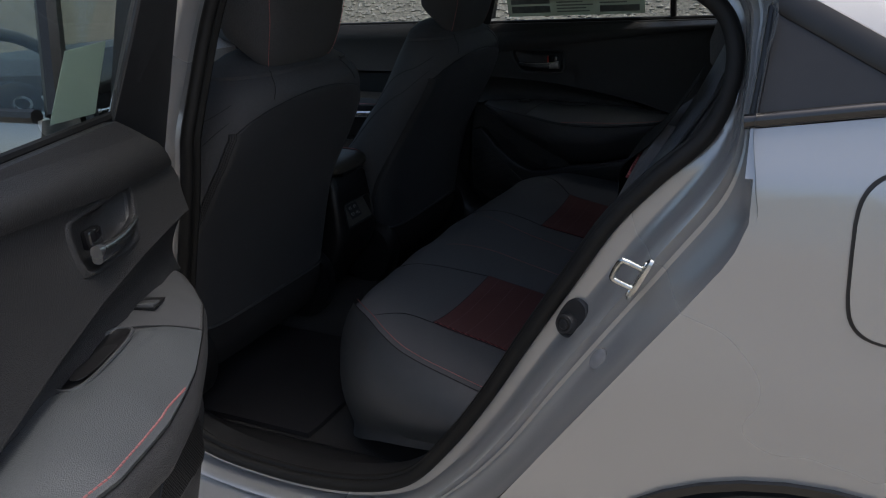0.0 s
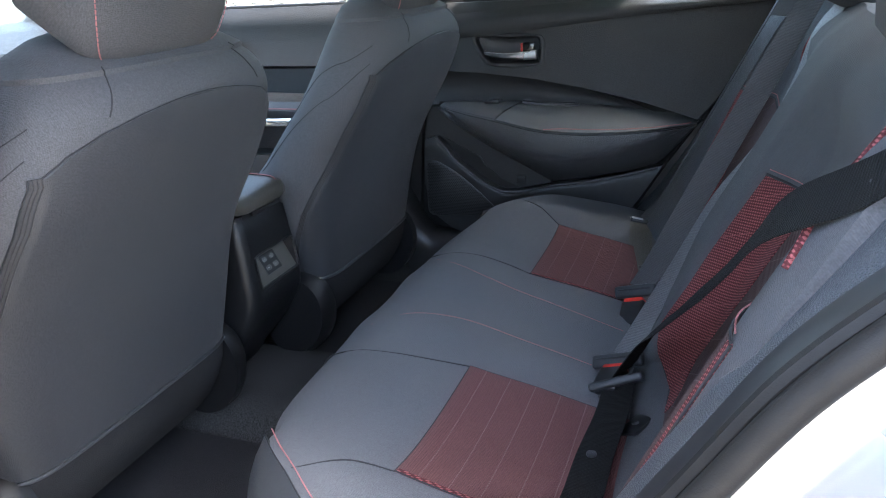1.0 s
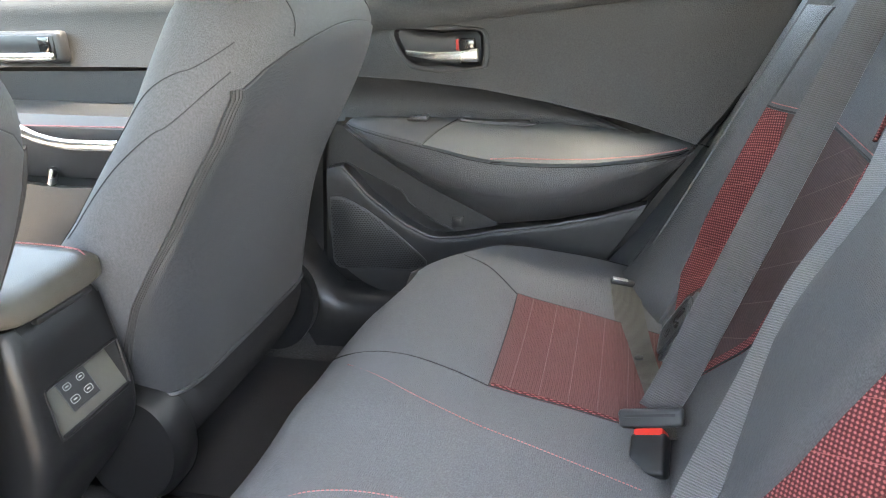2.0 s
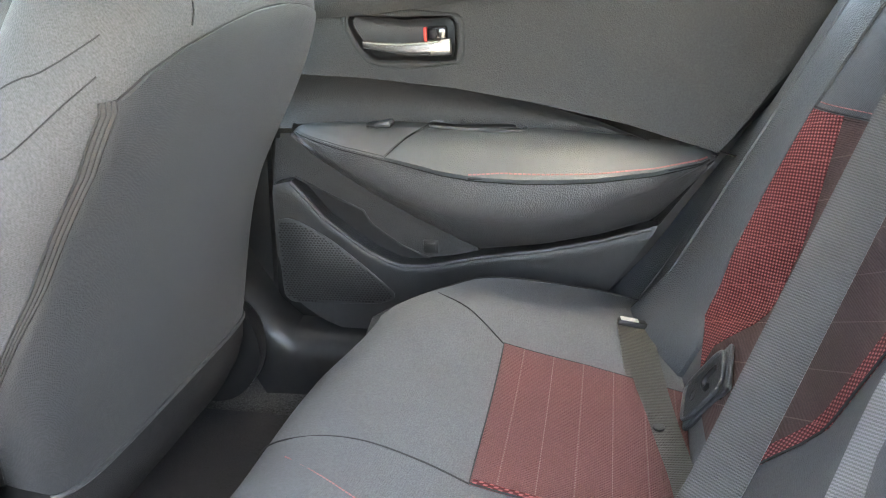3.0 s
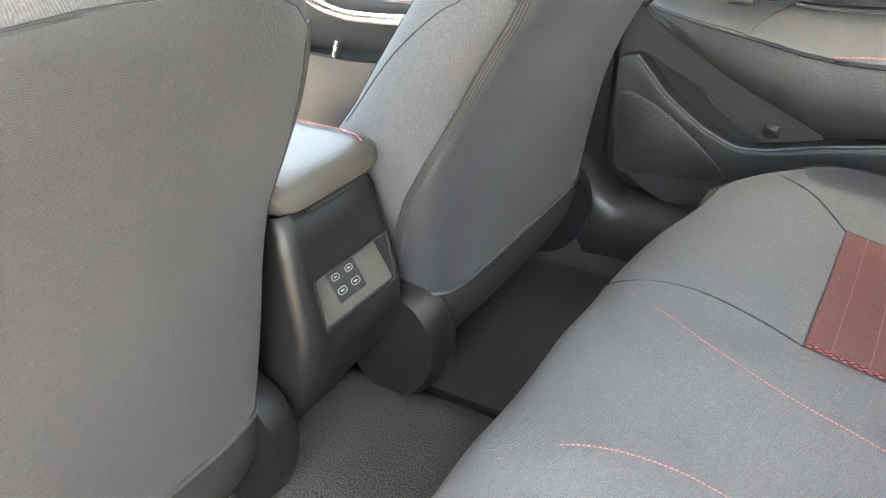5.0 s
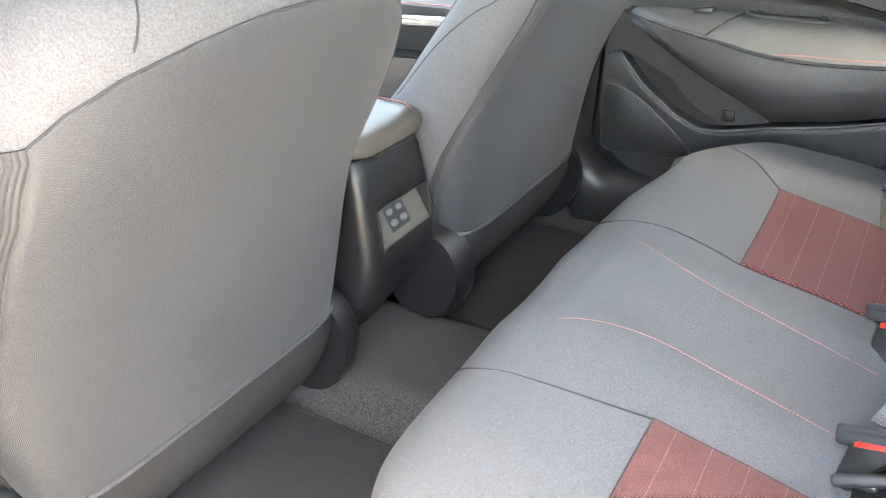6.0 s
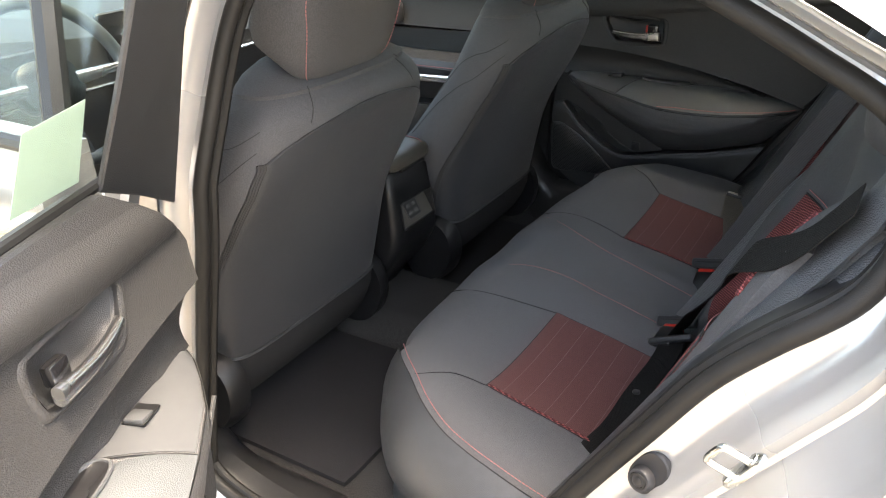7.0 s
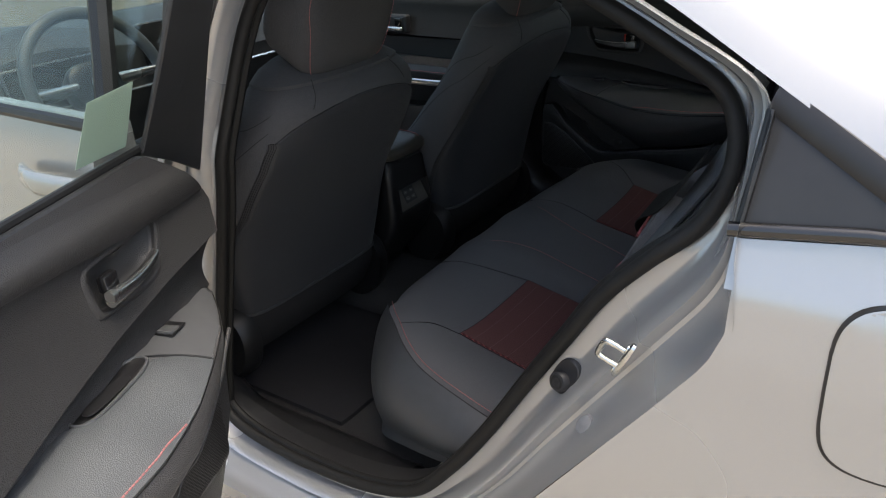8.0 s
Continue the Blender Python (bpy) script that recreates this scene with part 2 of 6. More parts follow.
def webbing(name, colour, rough, spec=0.5):
    """Belt webbing: cross ribs broken into short stitches, along the strap's own length and width."""
    m = bpy.data.materials.new(name)
    m.use_nodes = True
    n, l = m.node_tree.nodes, m.node_tree.links
    b = n["Principled BSDF"]
    b.inputs["Roughness"].default_value, b.inputs["Specular IOR Level"].default_value = rough, spec
    uv, xyz = n.new("ShaderNodeUVMap"), n.new("ShaderNodeSeparateXYZ")
    uv.uv_map = "strap"
    l.new(uv.outputs[0], xyz.inputs[0])
    def math_node(kind, a, c=0.0):
        k = n.new("ShaderNodeMath")
        k.operation = kind
        for i, v in enumerate((a, c)):
            if isinstance(v, float):
                k.inputs[i].default_value = v
            else:
                l.new(v, k.inputs[i])
        return k.outputs[0]
    across = math_node("SINE", math_node("MULTIPLY", xyz.outputs[0], 2 * math.pi / 0.0030))
    shift = math_node("MULTIPLY", math_node("SIGN", across), 0.45)
    along = math_node("SINE", math_node("ADD", math_node("MULTIPLY", xyz.outputs[1], 2 * math.pi / 0.0027), shift))
    ends = math_node("MULTIPLY", math_node("ABSOLUTE", across), 0.5)
    height = math_node("ADD", math_node("MULTIPLY", along, 0.5), ends)
    v, r = n.new("ShaderNodeVectorMath"), n.new("ShaderNodeMapRange")
    r.inputs["From Min"].default_value, r.inputs["From Max"].default_value = -0.5, 1.0
    r.inputs["To Min"].default_value, r.inputs["To Max"].default_value = 0.45, 1.35
    l.new(height, r.inputs["Value"])
    v.operation = "SCALE"
    v.inputs[0].default_value = colour
    l.new(r.outputs[0], v.inputs["Scale"])
    l.new(v.outputs[0], b.inputs["Base Color"])
    bp = n.new("ShaderNodeBump")
    bp.inputs["Strength"].default_value, bp.inputs["Distance"].default_value = 0.8, 0.0008
    l.new(height, bp.inputs["Height"])
    l.new(bp.outputs[0], b.inputs["Normal"])
    return m


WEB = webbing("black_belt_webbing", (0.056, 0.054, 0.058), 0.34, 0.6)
# same black webbing, its sky sheen painted in as a paler grey
SHEENWEB = webbing("sheen_painted_webbing", (0.125, 0.125, 0.132), 0.36, 0.6)
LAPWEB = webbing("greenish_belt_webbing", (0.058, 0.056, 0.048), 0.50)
# same webbing for the near belts, their shade put into a deeper black
SHADEWEB = webbing("shaded_belt_webbing", (0.010, 0.010, 0.010), 0.7, 0.12)
REDCLOTH = cloth("dark_red_pinstriped_cloth", (0.150, 0.066, 0.064), (0.22, 0.130, 0.122), "pinstripe")
REDDOT = cloth("red_dotted_cloth", (0.110, 0.026, 0.028), (0.31, 0.090, 0.088), "dots")
BROWNCLOTH = cloth("brown_ribbed_cloth", (0.082, 0.050, 0.047), (0.15, 0.10, 0.093), "rib")

# ---------- mesh helpers ----------
def thing(name, label, category, group="", kind="", at=(0, 0, 0)):
    ob = new(name)
    ob.location = at
    ob.empty_display_size = 0.05
    return tagged(ob, label, category, group, kind)


def part(name, bm, mat, parent, label="", smooth=True, sharp=38):
    bmesh.ops.remove_doubles(bm, verts=bm.verts, dist=1e-5)
    bmesh.ops.recalc_face_normals(bm, faces=bm.faces)
    me = bpy.data.meshes.new(name)
    bm.to_mesh(me)
    bm.free()
    me.materials.append(mat)
    if smooth:
        me.polygons.foreach_set("use_smooth", [True] * len(me.polygons))
        me.set_sharp_from_angle(angle=radians(sharp))
    ob = new(name, me)
    if parent:
        ob.parent = parent
        ob.matrix_parent_inverse = Matrix.Translation(-parent.location) if parent.type == "EMPTY" else Matrix()
    if label:
        ob["label"] = label
    return ob


def single(name, bm, mat, label, category, kind="", group="", smooth=True):
    return tagged(part(name, bm, mat, None, smooth=smooth), label, category, group, kind)


def curve(pts, n=24, closed=False):
    """Points evenly spaced along a smooth line through pts."""
    pts = [Vector(p) for p in pts]
    k, out = len(pts), []
    spans = k if closed else k - 1
    for i in range(spans):
        a, b, c, d = (pts[j % k] if closed else pts[min(max(j, 0), k - 1)] for j in (i - 1, i, i + 1, i + 2))
        for s in range(16):
            t = s / 16
            out.append(0.5 * ((2 * b) + (c - a) * t + (2 * a - 5 * b + 4 * c - d) * t * t + (3 * b - a - 3 * c + d) * t ** 3))
    if not closed:
        out.append(pts[-1])
    ring = out + [out[0]] if closed else out
    acc = [0.0]
    for i in range(1, len(ring)):
        acc.append(acc[-1] + (ring[i] - ring[i - 1]).length)
    res, j = [], 0
    for i in range(n):
        want = acc[-1] * i / (n if closed else n - 1)
        while j < len(acc) - 2 and acc[j + 1] < want:
            j += 1
        span = acc[j + 1] - acc[j]
        res.append(ring[j].lerp(ring[j + 1], (want - acc[j]) / span if span else 0))
    return res


def at(table, x):
    """Smooth-ish interpolation of (x, value) pairs."""
    if x <= table[0][0]:
        return table[0][1]
    for (a, va), (b, vb) in zip(table, table[1:]):
        if x <= b:
            return va + (vb - va) * (x - a) / (b - a)
    return table[-1][1]


def grid(bm, rows, close_u=False, close_v=False):
    """Faces over rows of points; returns the rows of verts."""
    vs = [[bm.verts.new(p) for p in r] for r in rows]
    nr, nc = len(vs), len(vs[0])
    for i in range(nr if close_u else nr - 1):
        for j in range(nc if close_v else nc - 1):
            q = (vs[i][j], vs[i][(j + 1) % nc], vs[(i + 1) % nr][(j + 1) % nc], vs[(i + 1) % nr][j])
            if len(set(q)) == 4:
                bm.faces.new(q)
    return vs


def loft(rings, caps=True, bm=None):
    """Closed rings joined to a solid."""
    bm = bm or bmesh.new()
    vs = grid(bm, rings, close_v=True)
    if caps:
        bm.faces.new(vs[0])
        bm.faces.new(vs[-1])
    return bm


def slab(front, back, nu, nv, bm=None):
    """A solid between two sheets front(u, v) and back(u, v)."""
    bm = bm or bmesh.new()
    f = grid(bm, [[front(i / nu, j / nv) for j in range(nv + 1)] for i in range(nu + 1)])
    b = grid(bm, [[back(i / nu, j / nv) for j in range(nv + 1)] for i in range(nu + 1)])
    def rim(v):
        return [v[i][0] for i in range(nu)] + [v[nu][j] for j in range(nv)] + [v[i][nv] for i in range(nu, 0, -1)] + [v[0][j] for j in range(nv, 0, -1)]
    rf, rb = rim(f), rim(b)
    for i in range(len(rf)):
        j = (i + 1) % len(rf)
        bm.faces.new((rf[i], rf[j], rb[j], rb[i]))
    return bm


def tube(pts, r, n=8, bm=None, closed=False):
    bm = bm or bmesh.new()
    pts = [Vector(p) for p in pts]
    rings, up = [], None
    for i, p in enumerate(pts):
        a = pts[i - 1] if (i or closed) else p
        b = pts[(i + 1) % len(pts)] if (i < len(pts) - 1 or closed) else p
        t = (b - a).normalized()
        if up is None:
            up = t.orthogonal().normalized()
        up = (up - t * up.dot(t)).normalized()
        side = t.cross(up)
        rr = r(i / max(1, len(pts) - 1)) if callable(r) else r
        rings.append([p + rr * (math.cos(2 * math.pi * k / n) * up + math.sin(2 * math.pi * k / n) * side) for k in range(n)])
    vs = grid(bm, rings, close_u=closed, close_v=True)
    if not closed:
        bm.faces.new(vs[0])
        bm.faces.new(vs[-1])
    return bm


def dashes(pts, length, gap, r, bm=None):
    """Stitches laid along a line."""
    bm = bm or bmesh.new()
    pts = [Vector(p) for p in pts]
    total = sum((b - a).length for a, b in zip(pts, pts[1:]))
    fine = curve(pts, max(4, int(total / 0.0015)))
    step = total / (len(fine) - 1)
    a, k = 0, max(1, int(length / step))
    g = max(1, int(gap / step))
    while a + k < len(fine):
        tube([fine[a], fine[a + k]], r, 5, bm)
        a += k + g
    return bm


def rbox(size, m=None, bevel=0.004, seg=2, bm=None):
    """A box with rounded edges, at the pose m."""
    one = bmesh.new()
    bmesh.ops.create_cube(one, size=1)
    bmesh.ops.scale(one, vec=size, verts=one.verts)
    bmesh.ops.bevel(one, geom=one.edges[:], offset=min(bevel, min(size) * 0.45), segments=seg, profile=0.5, affect="EDGES")
    if m is not None:
        bmesh.ops.transform(one, matrix=m, verts=one.verts)
    if bm is None:
        return one
    me = bpy.data.meshes.new("tmp")
    one.to_mesh(me)
    one.free()
    bm.from_mesh(me)
    bpy.data.meshes.remove(me)
    return bm


def disc(centre, normal, r, depth, n=20, bm=None, r2=None):
    c, w = Vector(centre), Vector(normal).normalized()
    a = w.orthogonal().normalized()
    b = w.cross(a)
    ring = lambda rad, h: [c + w * h + rad * (math.cos(2 * math.pi * k / n) * a + math.sin(2 * math.pi * k / n) * b) for k in range(n)]
    r2 = r if r2 is None else r2
    return loft([ring(r, 0), ring(r2, depth * 0.85), ring(r2 * 0.9, depth)], bm=bm)


def plate(outline, normal, depth, bm=None, inset=0.0):
    """A flat solid with the given outline, its top edge drawn in by inset."""
    bm = bm or bmesh.new()
    pts, w = [Vector(p) for p in outline], Vector(normal).normalized()
    c = sum(pts, Vector()) / len(pts)
    top = [p + w * depth for p in pts]
    rings = [pts, [p + w * depth * 0.6 for p in pts], [t + (c - p).normalized() * inset for t, p in zip(top, pts)]]
    return loft(rings, bm=bm)


def ribbon(pts, sides, width, thick, bm=None):
    """A strap through pts; sides: the direction of its width at each point."""
    bm = bm or bmesh.new()
    n = 40
    cs, ss = curve(pts, n), curve(sides, n)
    rings = []
    for i in range(n):
        t = (cs[min(i + 1, n - 1)] - cs[max(i - 1, 0)]).normalized()
        s = (ss[i] - t * ss[i].dot(t)).normalized()
        w = t.cross(s)
        h, k = width / 2, thick / 2
        rings.append([cs[i] + s * a + w * b for a, b in ((-h, -k), (-h * 0.6, -k), (h * 0.6, -k), (h, -k), (h, k), (h * 0.6, k), (-h * 0.6, k), (-h, k))])
    loft(rings, bm=bm)
    # length and width of the strap as its own coordinates
    uv, far_along = bm.loops.layers.uv.new("strap"), [0.0]
    for a, b in zip(cs, cs[1:]):
        far_along.append(far_along[-1] + (b - a).length)
    bm.verts.index_update()
    spots = [((-width / 2, -width * 0.3, width * 0.3, width / 2, width / 2, width * 0.3, -width * 0.3, -width / 2)[k % 8], far_along[k // 8]) for k in range(8 * n)]
    for f in bm.faces:
        for c in f.loops:
            c[uv].uv = spots[c.vert.index] if c.vert.index < len(spots) else (0, 0)
    return bm


def superring(c, ax, ay, a, b, e=2.6, n=40):
    """A rounded-rectangle ring."""
    out = []
    for k in range(n):
        t = 2 * math.pi * k / n
        x, y = math.cos(t), math.sin(t)
        out.append(c + ax * (a * math.copysign(abs(x) ** (2 / e), x)) + ay * (b * math.copysign(abs(y) ** (2 / e), y)))
    return out

# ---------- ground ----------
bm = bmesh.new()
edges = [-3000, -300, -40, -8, -3, 0, 3, 8, 40, 300, 3000]
grid(bm, [[(x, y, 0) for y in edges] for x in edges])
single("ground", bm, GRAVEL, "pale gravel yard under and round the car", "ground", "structure")

# a gravelled bank beside the car, seen through the far windows
bm = bmesh.new()
def bank_z(x, y):
    return 1.18 * max(0.0, min(1.0, (y - 2.3) / 2.9)) ** 1.1 if y < 8 else 0.0
grid(bm, [[Vector((x, y, bank_z(x, y) + (-0.02 if y in (2.2, 9.0) else 0.004))) for y in (2.2, 2.4, 2.8, 3.2, 3.6, 4.0, 4.5, 5.0, 5.6, 6.3, 7.5, 9.0)] for x in [-14 + 2 * k for k in range(15)]])
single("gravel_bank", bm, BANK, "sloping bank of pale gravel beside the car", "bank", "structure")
rng = random.Random(7)
verts, faces = [], []
for k in range(7000):
    x, y = rng.uniform(-4.5, 2.4), rng.uniform(2.9, 5.6)
    r = rng.uniform(0.012, 0.030)
    a, b, c = r * rng.uniform(0.8, 1.5), r * rng.uniform(0.8, 1.3), r * rng.uniform(0.5, 0.9)
    w = rng.uniform(0, 6.28)
    o = len(verts)
    for px, py, pz in ((1, 0, 0), (0, 1, 0), (-1, 0, 0), (0, -1, 0), (0.1, 0.1, 1), (0, 0, -1)):
        qx, qy = px * a * rng.uniform(0.8, 1.2), py * b * rng.uniform(0.8, 1.2)
        verts.append((x + qx * math.cos(w) - qy * math.sin(w), y + qx * math.sin(w) + qy * math.cos(w), bank_z(x, y) + 0.006 + pz * c))
    faces += [tuple(o + i for i in f) for f in ((0, 1, 4), (1, 2, 4), (2, 3, 4), (3, 0, 4), (1, 0, 5), (2, 1, 5), (3, 2, 5), (0, 3, 5))]
me = bpy.data.meshes.new("gravel")
me.from_pydata(verts, [], faces)
me.materials.append(STONE)
tagged(new("gravel", me), "loose pale stones on the bank", "gravel", kind="stuff")

# ---------- car body ----------
CAR = thing("car_body", "silver sedan body with an open rear door", "car", at=(0.2, 0, 0))
# door opening: inner edge and outer edge of the jamb, as (x, z) pairs going round
JAMB = [((-0.418, 0.46), (-0.50, 0.43)), ((-0.385, 0.60), (-0.466, 0.58)), ((-0.345, 0.75), (-0.43, 0.74)), ((-0.304, 0.90), (-0.388, 0.89)),
        ((-0.272, 1.05), (-0.350, 1.05)), ((-0.233, 1.20), (-0.300, 1.22)), ((-0.165, 1.295), (-0.22, 1.345)), ((-0.05, 1.342), (-0.06, 1.40)),
        ((0.10, 1.335), (0.11, 1.385)), ((0.22, 1.29), (0.24, 1.335)), ((0.33, 1.242), (0.345, 1.282)), ((0.42, 1.198), (0.44, 1.236)),
        ((0.487, 1.160), (0.548, 1.175)), ((0.512, 1.12), (0.550, 1.10)), ((0.514, 1.07), (0.546, 1.04)), ((0.493, 1.015), (0.552, 0.985)),
        ((0.440, 0.962), (0.550, 0.937)), ((0.386, 0.900), (0.508, 0.868)), ((0.335, 0.82), (0.436, 0.770)), ((0.272, 0.72), (0.350, 0.652)),
        ((0.205, 0.61), (0.262, 0.53)), ((0.138, 0.515), (0.178, 0.442)), ((0.065, 0.435), (0.085, 0.373)), ((-0.03, 0.395), (-0.03, 0.335)),
        ((-0.15, 0.378), (-0.15, 0.318)), ((-0.28, 0.38), (-0.29, 0.32)), ((-0.37, 0.395), (-0.41, 0.335)), ((-0.418, 0.425), (-0.485, 0.375))]
LEAN_Y = [(0.3, -0.695), (0.98, -0.695), (1.1, -0.665), (1.25, -0.625), (1.42, -0.57)]


def cr(pts, i, t):
    k = len(pts)
    a, b, c, d = (Vector((*pts[j % k], 0)) for j in (i - 1, i, i + 1, i + 2))
    return 0.5 * ((2 * b) + (c - a) * t + (2 * a - 5 * b + 4 * c - d) * t * t + (3 * b - a - 3 * c + d) * t ** 3)


LOOP = []
for i in range(len(JAMB)):
    for s in range(6):
        p, q = cr([j[0] for j in JAMB], i, s / 6), cr([j[1] for j in JAMB], i, s / 6)
        LOOP.append(((p.x, p.y), (q.x, q.y)))


def jamb_ring(f, dy):
    out = []
    for (a, b) in LOOP:
        x, z = a[0] + (b[0] - a[0]) * f, a[1] + (b[1] - a[1]) * f
        out.append((x, at(LEAN_Y, z) + dy, z))
    return out


bm = bmesh.new()
grid(bm, [jamb_ring(f, dy) for f, dy in ((-0.03, 0.0), (0.0, 0.0), (0.12, -0.005), (0.26, -0.004), (0.34, -0.006), (0.40, -0.013), (0.46, -0.026), (0.51, -0.036), (0.56, -0.040), (0.62, -0.038), (0.67, -0.033), (0.72, -0.034), (0.78, -0.042), (0.85, -0.054), (0.91, -0.064), (0.96, -0.072), (0.99, -0.080), (1.02, -0.090), (1.05, -0.096))], close_v=True)
part("door_jamb", bm, PAINT, CAR, "painted door jamb with pressed folds")
bm = bmesh.new()
def tuck(deep):
    """The trim's inner edge: drawn forward behind the front post, straight in elsewhere."""
    out = []
    for a, p in zip(jamb_ring(-0.10, deep), LOOP):
        k = max(0, min(1, (-0.16 - a[0]) / 0.06)) * max(0, min(1, (a[2] - 0.40) / 0.06))
        out.append((a[0] - 1.7 * deep * k, a[1], a[2]))
    return out
grid(bm, [tuck(0.05), tuck(0.025), jamb_ring(-0.075, 0.010), jamb_ring(-0.02, 0.001)], close_v=True)
part("opening_trim", bm, SATINBLACK, CAR, "black plastic edge inside the door seal")
bm = tube(jamb_ring(-0.01, -0.009), 0.0105, 10, closed=True)
tube(jamb_ring(-0.075, 0.006), 0.008, 8, bm, closed=True)
part("weatherstrip", bm, RUBBER, CAR, "black rubber door seal round the opening")

BODY_Y = [(0.15, -0.76), (0.30, -0.795), (0.50, -0.815), (0.75, -0.808), (0.92, -0.795), (0.985, -0.785), (1.03, -0.765), (1.1, -0.74), (1.2, -0.70), (1.3, -0.655), (1.42, -0.58)]
ARCH = (0.66, 0.30, 0.345)


def arch_low(x, low):
    d = ARCH[2] ** 2 - (x - ARCH[0]) ** 2
    return max(low, ARCH[1] + math.sqrt(d)) if d > 0 else low


EDGE = [(0.0, 0.332), (0.085, 0.373), (0.178, 0.442), (0.262, 0.53), (0.350, 0.652), (0.436, 0.770), (0.482, 0.832), (0.508, 0.868), (0.528, 0.896), (0.542, 0.920), (0.551, 0.948)]


def quarter(u, v):
    x = 0.0 + u * 0.551
    lo, hi = arch_low(x, 0.20 + 0.10 * u), at(EDGE, x) - 0.004
    z = lo + (max(hi, lo + 0.002) - lo) * v
    return Vector((x, at(BODY_Y, z), z))


def quarter_rear(u, v):
    x = 0.551 + u * 1.15
    lo = arch_low(x, 0.25)
    z = lo + (at([(0, 1.038), (0.1, 1.052), (0.2, 1.060), (1, 1.055)], u) - lo) * v
    return Vector((x, at(BODY_Y, z) + 0.10 * u ** 3, z))


bm = bmesh.new()
grid(bm, [[quarter(i / 48, j / 16) for j in range(17)] for i in range(49)])
grid(bm, [[quarter_rear(i / 60, j / 40) for j in range(41)] for i in range(61)])
grid(bm, [[Vector((x, at(BODY_Y, z), z)) for z in (0.990, 1.01, 1.038)] for x in (0.543, 0.551)])
part("quarter_panel", bm, PAINT, CAR, "smooth silver rear quarter panel")
bm = bmesh.new()
grid(bm, [[Vector((x, at(BODY_Y, z) + (0.0 if z > 0.22 else 0.08), z)) for z in (0.335, 0.32, 0.30, 0.27, 0.24, 0.21, 0.19, 0.15)] for x in (-1.5, -1.0, -0.55, -0.3, -0.1, 0.0)])
part("rocker_panel", bm, PAINT, CAR)
# wheel arch, tyre
bm = bmesh.new()
rows = []
for k in range(25):
    a = math.pi * k / 24
    x, z = ARCH[0] + ARCH[2] * math.cos(a), ARCH[1] + ARCH[2] * math.sin(a)
    rows.append([(x, at(BODY_Y, max(z, 0.2)) - 0.004, z), (ARCH[0] + (ARCH[2] + 0.012) * math.cos(a), at(BODY_Y, max(z, 0.2)) - 0.007, ARCH[1] + (ARCH[2] + 0.012) * math.sin(a)), (x, -0.55, z)])
grid(bm, rows)
part("wheel_arch", bm, BLACK, CAR, "black wheel arch lining")
bm = loft([[(ARCH[0] + r * math.cos(2 * math.pi * k / 40), y, 0.315 + r * math.sin(2 * math.pi * k / 40)) for k in range(40)] for r, y in ((0.20, -0.60), (0.30, -0.60), (0.315, -0.62), (0.315, -0.75), (0.30, -0.78), (0.21, -0.775), (0.19, -0.74))])
part("tyre", bm, TYRE, CAR)
# fuel flap, lying in its own dark gap
def flap(grow, proud, n=48):
    c = Vector((0.748, 0, 0.922))
    ring = superring(c, Vector((1, 0, 0.06)), Vector((-0.02, 0, 1)), 0.098 + grow, 0.087 + grow, 4.5, n)
    return [Vector((p.x, at(BODY_Y, p.z) + 0.10 * ((p.x - 0.551) / 1.15) ** 3 - proud, p.z)) for p in ring]
def shrink(ring, f):
    c = sum(ring, Vector()) / len(ring)
    out = []
    for p in ring:
        q = c + (p - c) * f
        out.append(Vector((q.x, at(BODY_Y, q.z) + 0.10 * ((q.x - 0.551) / 1.15) ** 3 + (p.y - at(BODY_Y, p.z) - 0.10 * ((p.x - 0.551) / 1.15) ** 3), q.z)))
    return out
base = flap(0.0035, 0.0012)
part("fuel_flap_gap", loft([base] + [shrink(base, f) for f in (0.7, 0.4, 0.1)]), BLACK, CAR)
base = flap(0.0, 0.0032)
part("fuel_flap", loft([base] + [shrink(base, f) for f in (0.985, 0.8, 0.6, 0.4, 0.2, 0.05)]), PAINT, CAR, "closed silver fuel filler flap")

# quarter window
GL = [(0.551, 1.160), (0.597, 1.134), (0.66, 1.098), (0.72, 1.068), (0.775, 1.034)]
def qy(z):
    return at(BODY_Y, z) + 0.006
bm = slab(lambda u, v: (lambda x: Vector((x, qy(1.040 + (at(GL, x) - 1.040) * v), 1.040 + (at(GL, x) - 1.040) * v)))(0.545 + (0.011 * v) + u * 0.225),
          lambda u, v: (lambda x: Vector((x, qy(1.040 + (at(GL, x) - 1.040) * v) + 0.012, 1.040 + (at(GL, x) - 1.040) * v)))(0.545 + (0.011 * v) + u * 0.225), 20, 10)
pane = part("quarter_window", bm, DARKGLASS, CAR, "dark fixed quarter window")
bm = tube([(0.536, at(BODY_Y, 1.044) + 0.001, 1.044), (0.657, at(BODY_Y, 1.058) + 0.001, 1.059), (0.77, at(BODY_Y, 1.06) + 0.001, 1.064)], 0.008, 12)
part("sill_moulding", bm, GLOSS, CAR, "black moulding under the quarter window")
bm = bmesh.new()
rows = []
for k in range(33):
    x = 0.547 + 0.24 * k / 32
    z = at(GL, x) - 0.002
    rows.append([Vector((x, qy(z - 0.006) - 0.002, z - 0.006)), Vector((x + 0.002, qy(z) - 0.005, z - 0.002)), Vector((x + 0.006, qy(z + 0.012) - 0.006, z + 0.012)), Vector((x + 0.009, qy(z + 0.020) - 0.004, z + 0.020)), Vector((x + 0.010, qy(z + 0.022) + 0.008, z + 0.022))])
grid(bm, rows)
